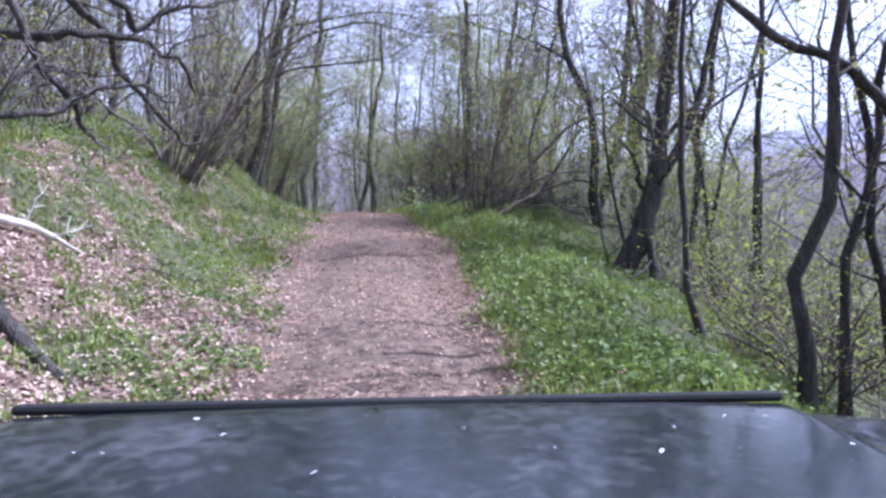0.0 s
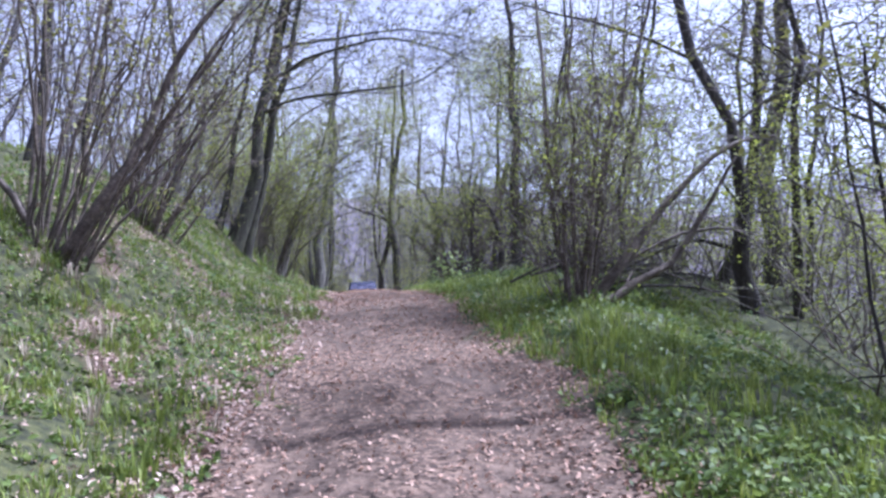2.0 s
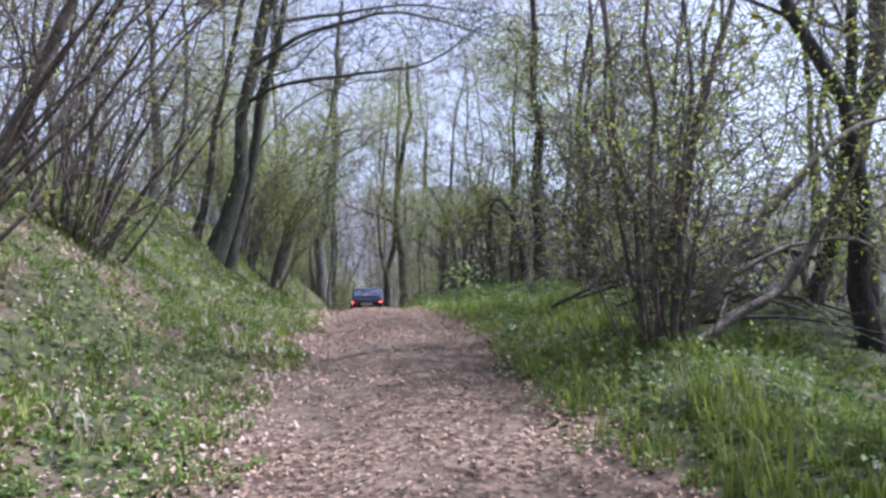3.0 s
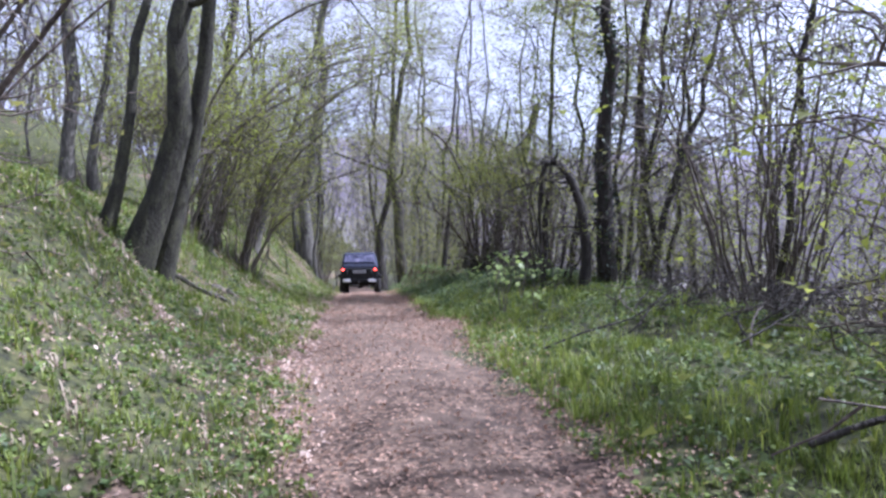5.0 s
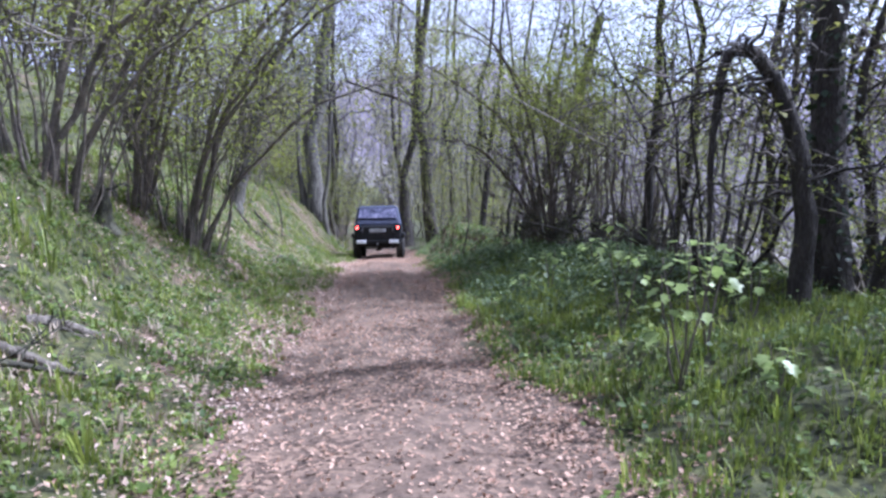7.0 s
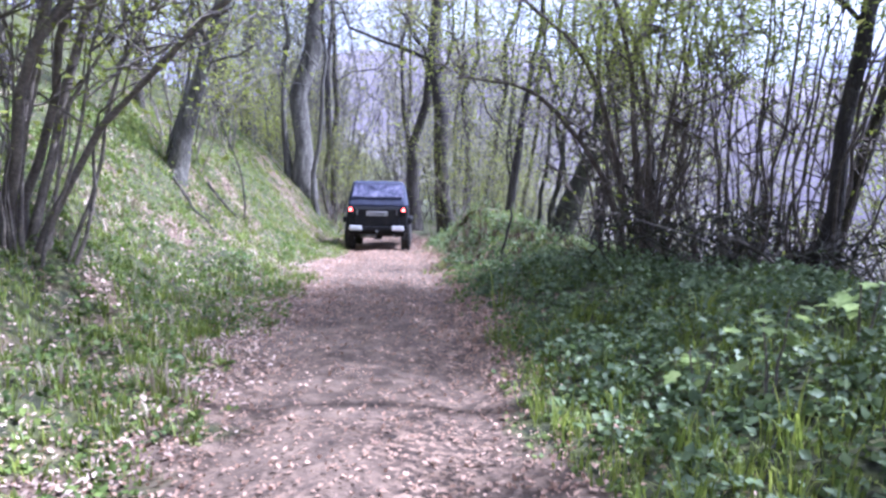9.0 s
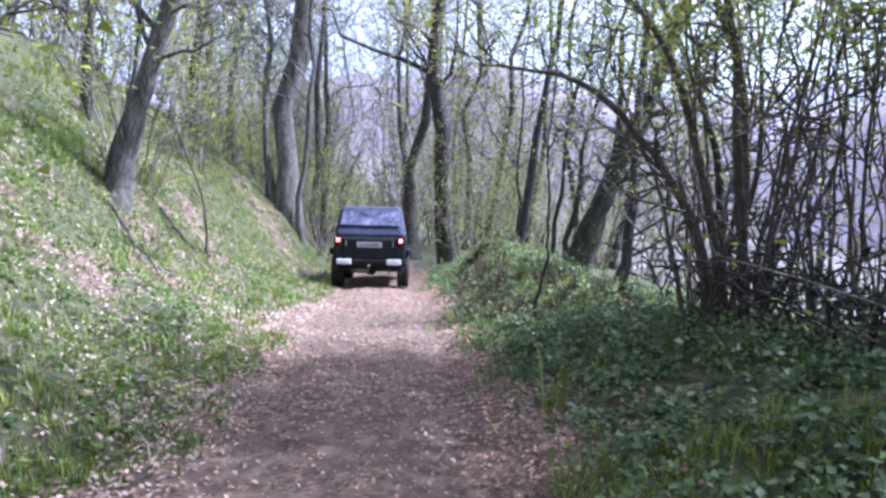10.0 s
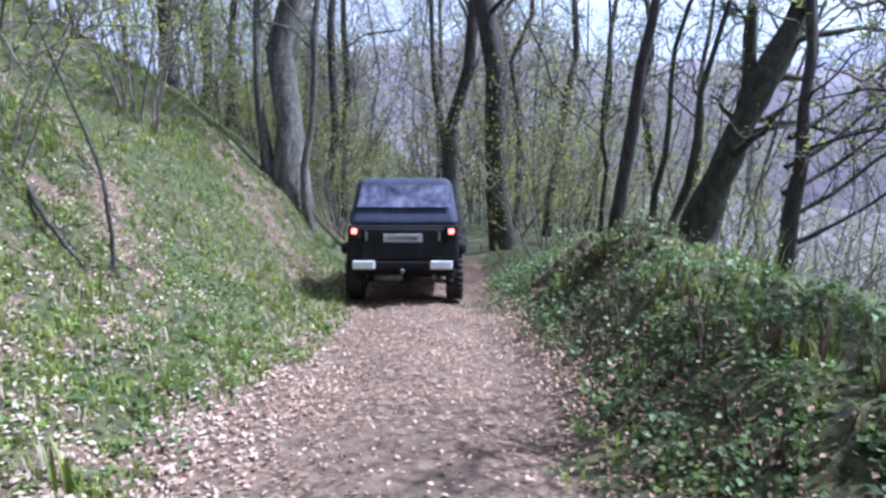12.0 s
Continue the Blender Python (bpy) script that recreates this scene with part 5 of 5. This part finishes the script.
def lathe(name, mat, profile, sides=28, knobs=0):
    """A ring-shaped body about the x axis from (x, radius) pairs; knobs: tread blocks on its rim."""
    pile = Pile()
    turn = np.linspace(0, 2 * np.pi, sides, endpoint=False)
    v = np.array([[(x, r * math.cos(t), r * math.sin(t)) for t in turn] for x, r in profile]).reshape(-1, 3)
    m, k = np.meshgrid(np.arange(len(profile) - 1), np.arange(sides), indexing="ij")
    pile.add(v, np.stack([m * sides + k, m * sides + (k + 1) % sides, (m + 1) * sides + (k + 1) % sides, (m + 1) * sides + k], -1).reshape(-1, 4))
    top = max(r for _, r in profile)
    for n in range(knobs):
        t = 2 * math.pi * n / knobs
        for x in (-0.07, 0.07):
            c, s = math.cos(t + x), math.sin(t + x)
            rad, tan, ax = np.array([0, c, s]), np.array([0, -s, c]), np.array([1, 0, 0])
            cube = np.array([[x + i * 0.045, *(rad * (top + o * 0.012) + tan * j * 0.022)[1:]] for i in (-1, 1) for j in (-1, 1) for o in (-1, 1)])
            pile.add(cube, [[0, 1, 3, 2], [4, 6, 7, 5], [0, 4, 5, 1], [2, 3, 7, 6], [1, 5, 7, 3]])
    return pile.mesh(name, mat, False)


TYRE = lathe("tyre", RUBBER, [(-0.10, 0.20), (-0.125, 0.27), (-0.12, 0.345), (-0.09, 0.365), (0.09, 0.365), (0.12, 0.345), (0.125, 0.27), (0.10, 0.20)], 32, 26)
RIM = lathe("rim", STEEL, [(-0.09, 0.03), (-0.085, 0.10), (-0.03, 0.14), (-0.07, 0.20), (0.09, 0.205), (0.09, 0.03)], 24)


def wheel(parent, x, y):
    w = part("wheel", None, parent)
    w.location = (x, y, 0.365)
    part("tyre", TYRE, w)
    part("rim", RIM, w, "dull steel rim").rotation_euler = (0, 0, math.pi if x > 0 else 0)


def off_roader(x, y, heading):
    """A small soft-top off-road car, seen from behind; its tail stands at the origin, its nose along +y."""
    car = empty("off_road_car", (x, y, float(land(x, y)) + 0.0), "dark soft-top off-road car with lit tail lamps on the track", "car")
    ahead = 2.6
    slope = math.atan2(float(land(x - math.sin(heading) * ahead, y + math.cos(heading) * ahead)) - float(land(x, y)), ahead)
    car.rotation_euler = (slope, 0, heading)
    part("body", box("body", PAINT, (1.56, 3.45, 0.56), (0, 1.75, 0.82), 0.05, (0.98, 0.99)), car)
    part("sill", box("sill", PAINT, (1.42, 3.2, 0.16), (0, 1.75, 0.48), 0.03), car)
    part("tailgate", box("tailgate", PAINT, (1.14, 0.05, 0.44), (0, 0.005, 0.83), 0.02), car)
    part("soft_top", box("soft_top", CANVAS, (1.56, 1.75, 0.68), (0, 0.98, 1.42), 0.10, (0.84, 0.84), 0.13, 4), car, "navy canvas hood")
    tilt = math.atan2(0.27, 0.68)
    glass = part("rear_window", box("rear_window", VINYL, (1.3, 0.012, 0.34), (0, 0, 0), 0.004, (0.92, 1)), car, "clear-vinyl window with painted sky sheen")
    glass.location, glass.rotation_euler = (0, 0.238, 1.50), (-tilt, 0, 0)
    part("bonnet", box("bonnet", PAINT, (1.3, 1.05, 0.16), (0, 2.9, 1.12), 0.05, (0.95, 1)), car)
    part("windscreen", box("windscreen", VINYL, (1.3, 0.03, 0.45), (0, 2.25, 1.36), 0.01, (0.9, 1), -0.14), car)
    for s in (-1, 1):
        part("wing", box("wing", PAINT, (0.24, 0.95, 0.16), (s * 0.76, 0.62, 0.77), 0.05), car)
        part("wing", box("wing", PAINT, (0.24, 0.95, 0.16), (s * 0.76, 2.85, 0.77), 0.05), car)
        lamp = part("tail_lamp", box("tail_lamp", RED, (0.075, 0.04, 0.075), (s * 0.665, -0.045, 1.02), 0.02), car, "glowing red tail lamp")
        part("lamp_housing", box("lamp_housing", PAINT, (0.16, 0.07, 0.19), (s * 0.665, -0.012, 1.0), 0.02), lamp)
        part("bumper_corner", box("bumper_corner", SILVER, (0.31, 0.06, 0.12), (s * 0.53, -0.09, 0.56), 0.02), car, "shiny silver bumper corner")
        part("hinge", box("hinge", STEEL, (0.03, 0.03, 0.12), (s * 0.50, -0.03, 0.95), 0.006), car)
        part("shock_absorber", box("shock_absorber", STEEL, (0.05, 0.05, 0.32), (s * 0.42, 0.38, 0.46), 0.015), car)
        part("leaf_spring", box("leaf_spring", RUBBER, (0.07, 1.0, 0.05), (s * 0.50, 0.62, 0.38), 0.012), car)
        for yw in (0.62, 2.85):
            wheel(car, s * 0.72, yw)
    part("rear_bumper", box("rear_bumper", PAINT, (1.3, 0.09, 0.11), (0, -0.03, 0.55), 0.02), car)
    part("tow_bar", box("tow_bar", STEEL, (0.05, 0.16, 0.06), (0, -0.12, 0.48), 0.015), car)
    plate = part("number_plate", box("number_plate", PLATE, (0.53, 0.015, 0.115), (0, -0.035, 0.925), 0.005), car, "grimy pale number plate")
    part("plate_bar", box("plate_bar", STEEL, (0.40, 0.004, 0.045), (0, -0.0455, 0.925), 0.0), plate)
    part("axle", lathe("axle", RUBBER, [(-0.62, 0.0), (-0.62, 0.045), (-0.12, 0.05), (-0.08, 0.12), (0.08, 0.12), (0.12, 0.05), (0.62, 0.045), (0.62, 0.0)], 16), car).location = (0, 0.62, 0.365)
    part("exhaust", lathe("exhaust", STEEL, [(-0.2, 0.0), (-0.2, 0.055), (0.2, 0.055), (0.2, 0.0)], 14), car, "grey exhaust silencer").location = (-0.22, 0.2, 0.36)
    return car


off_roader(-5.93, 40.35, radians(5.5))


# ---- the open car at the start, whose bonnet lies under the eye ----
GREEN_PAINT = material("weathered dark green paint", [(0.004, 0.007, 0.006), (0.014, 0.017, 0.018), (0.06, 0.062, 0.066)], 2.5, 0.15, 0.06, fine=14)


BLACK = material("black rubber", [(0.003, 0.003, 0.003), (0.006, 0.006, 0.006), (0.012, 0.012, 0.012)], 20, 0.9, 0.1)


def bonnet_mesh():
    """A broad pressed bonnet: lightly crowned, stepping down to the wing tops at both sides, rolled over at the front."""
    xs = np.concatenate([np.linspace(-1.1, -0.8, 5), np.linspace(-0.78, -0.68, 6), np.linspace(-0.6, 0.6, 13), np.linspace(0.68, 0.78, 6), np.linspace(0.8, 1.1, 5)])
    ys = np.array([-1.25, -0.9, -0.5, -0.2, -0.08, -0.03, -0.01, 0.0, 0.004])
    roll = np.array([0, 0, 0, 0, -0.001, -0.004, -0.010, -0.022, -0.05])
    step = np.clip((np.abs(xs) - 0.69) / 0.08, 0, 1)
    top = 1.135 - 0.012 * (xs / 0.7) ** 2 * (np.abs(xs) < 0.7) - 0.012 * (np.abs(xs) >= 0.7) - 0.022 * step**2 * (3 - 2 * step) - 0.10 * np.clip(np.abs(xs) - 0.78, 0, 1)
    verts = np.array([(x, y, z + r) for y, r in zip(ys, roll) for x, z in zip(xs, top)])
    under = verts - [0, 0.006, 0.05]
    n, m = len(xs), len(ys)
    i, j = np.meshgrid(np.arange(m - 1), np.arange(n - 1), indexing="ij")
    quads = np.stack([i * n + j, i * n + j + 1, (i + 1) * n + j + 1, (i + 1) * n + j], -1).reshape(-1, 4)
    return mesh_of("bonnet", np.concatenate([verts, under]), np.concatenate([quads, quads[:, ::-1] + n * m]), GREEN_PAINT, True)


def open_car(x, y, heading):
    """An open off-road car; the front edge of its bonnet is at the origin, its nose along +y."""
    car = empty("open_car", (x, y, float(land(x, y))), "open off-road car with a worn dark green bonnet", "car")
    car.rotation_euler = (0, 0, heading)
    part("bonnet", bonnet_mesh(), car, "worn dark green bonnet")
    part("edge_strip", box("edge_strip", BLACK, (1.45, 0.026, 0.020), (0, 0.012, 1.122), 0.009), car, "black rubber strip")
    part("grille_panel", box("grille_panel", GREEN_PAINT, (1.40, 0.06, 0.50), (0, -0.01, 0.86), 0.02), car)
    for n in range(7):
        part("grille_slot", box("grille_slot", RUBBER, (0.06, 0.02, 0.28), (-0.3 + 0.1 * n, 0.022, 0.88), 0.006), car)
    part("bumper", box("bumper", PAINT, (1.6, 0.12, 0.14), (0, 0.10, 0.56), 0.03), car)
    part("tub", box("tub", GREEN_PAINT, (1.5, 2.2, 0.42), (0, -2.36, 0.72), 0.05), car)
    part("bulkhead", box("bulkhead", GREEN_PAINT, (1.44, 0.06, 0.56), (0, -1.25, 0.84), 0.02), car)
    part("chassis", box("chassis", RUBBER, (0.7, 3.3, 0.12), (0, -1.7, 0.5), 0.02), car)
    for s in (-1, 1):
        part("wing", box("wing", GREEN_PAINT, (0.34, 1.2, 0.10), (s * 0.92, -0.62, 1.01), 0.03), car)
        part("headlamp", lathe("headlamp", SILVER, [(0.0, 0.0), (0.02, 0.06), (0.02, 0.09), (-0.04, 0.10)], 20), car, "round headlamp").matrix_local = pose(s * 0.52, 0.03, 0.9, 0, 0, 90)
        wheel(car, s * 0.74, -0.5)
        wheel(car, s * 0.74, -2.75)
    rng = np.random.default_rng(200)
    spots_at = np.stack([rng.uniform(-0.68, 0.68, 60), rng.uniform(-1.2, -0.03, 60), np.full(60, 1.137)], -1)
    tagged(part("specks", leaf_mesh("specks", spots_at, 0.010, SILVER, rng, 6.0, 0.6, 0.0), car, "tiny pale specks of debris"), kind="stuff")
    return car


open_car(-0.195, 1.40, radians(3.4))
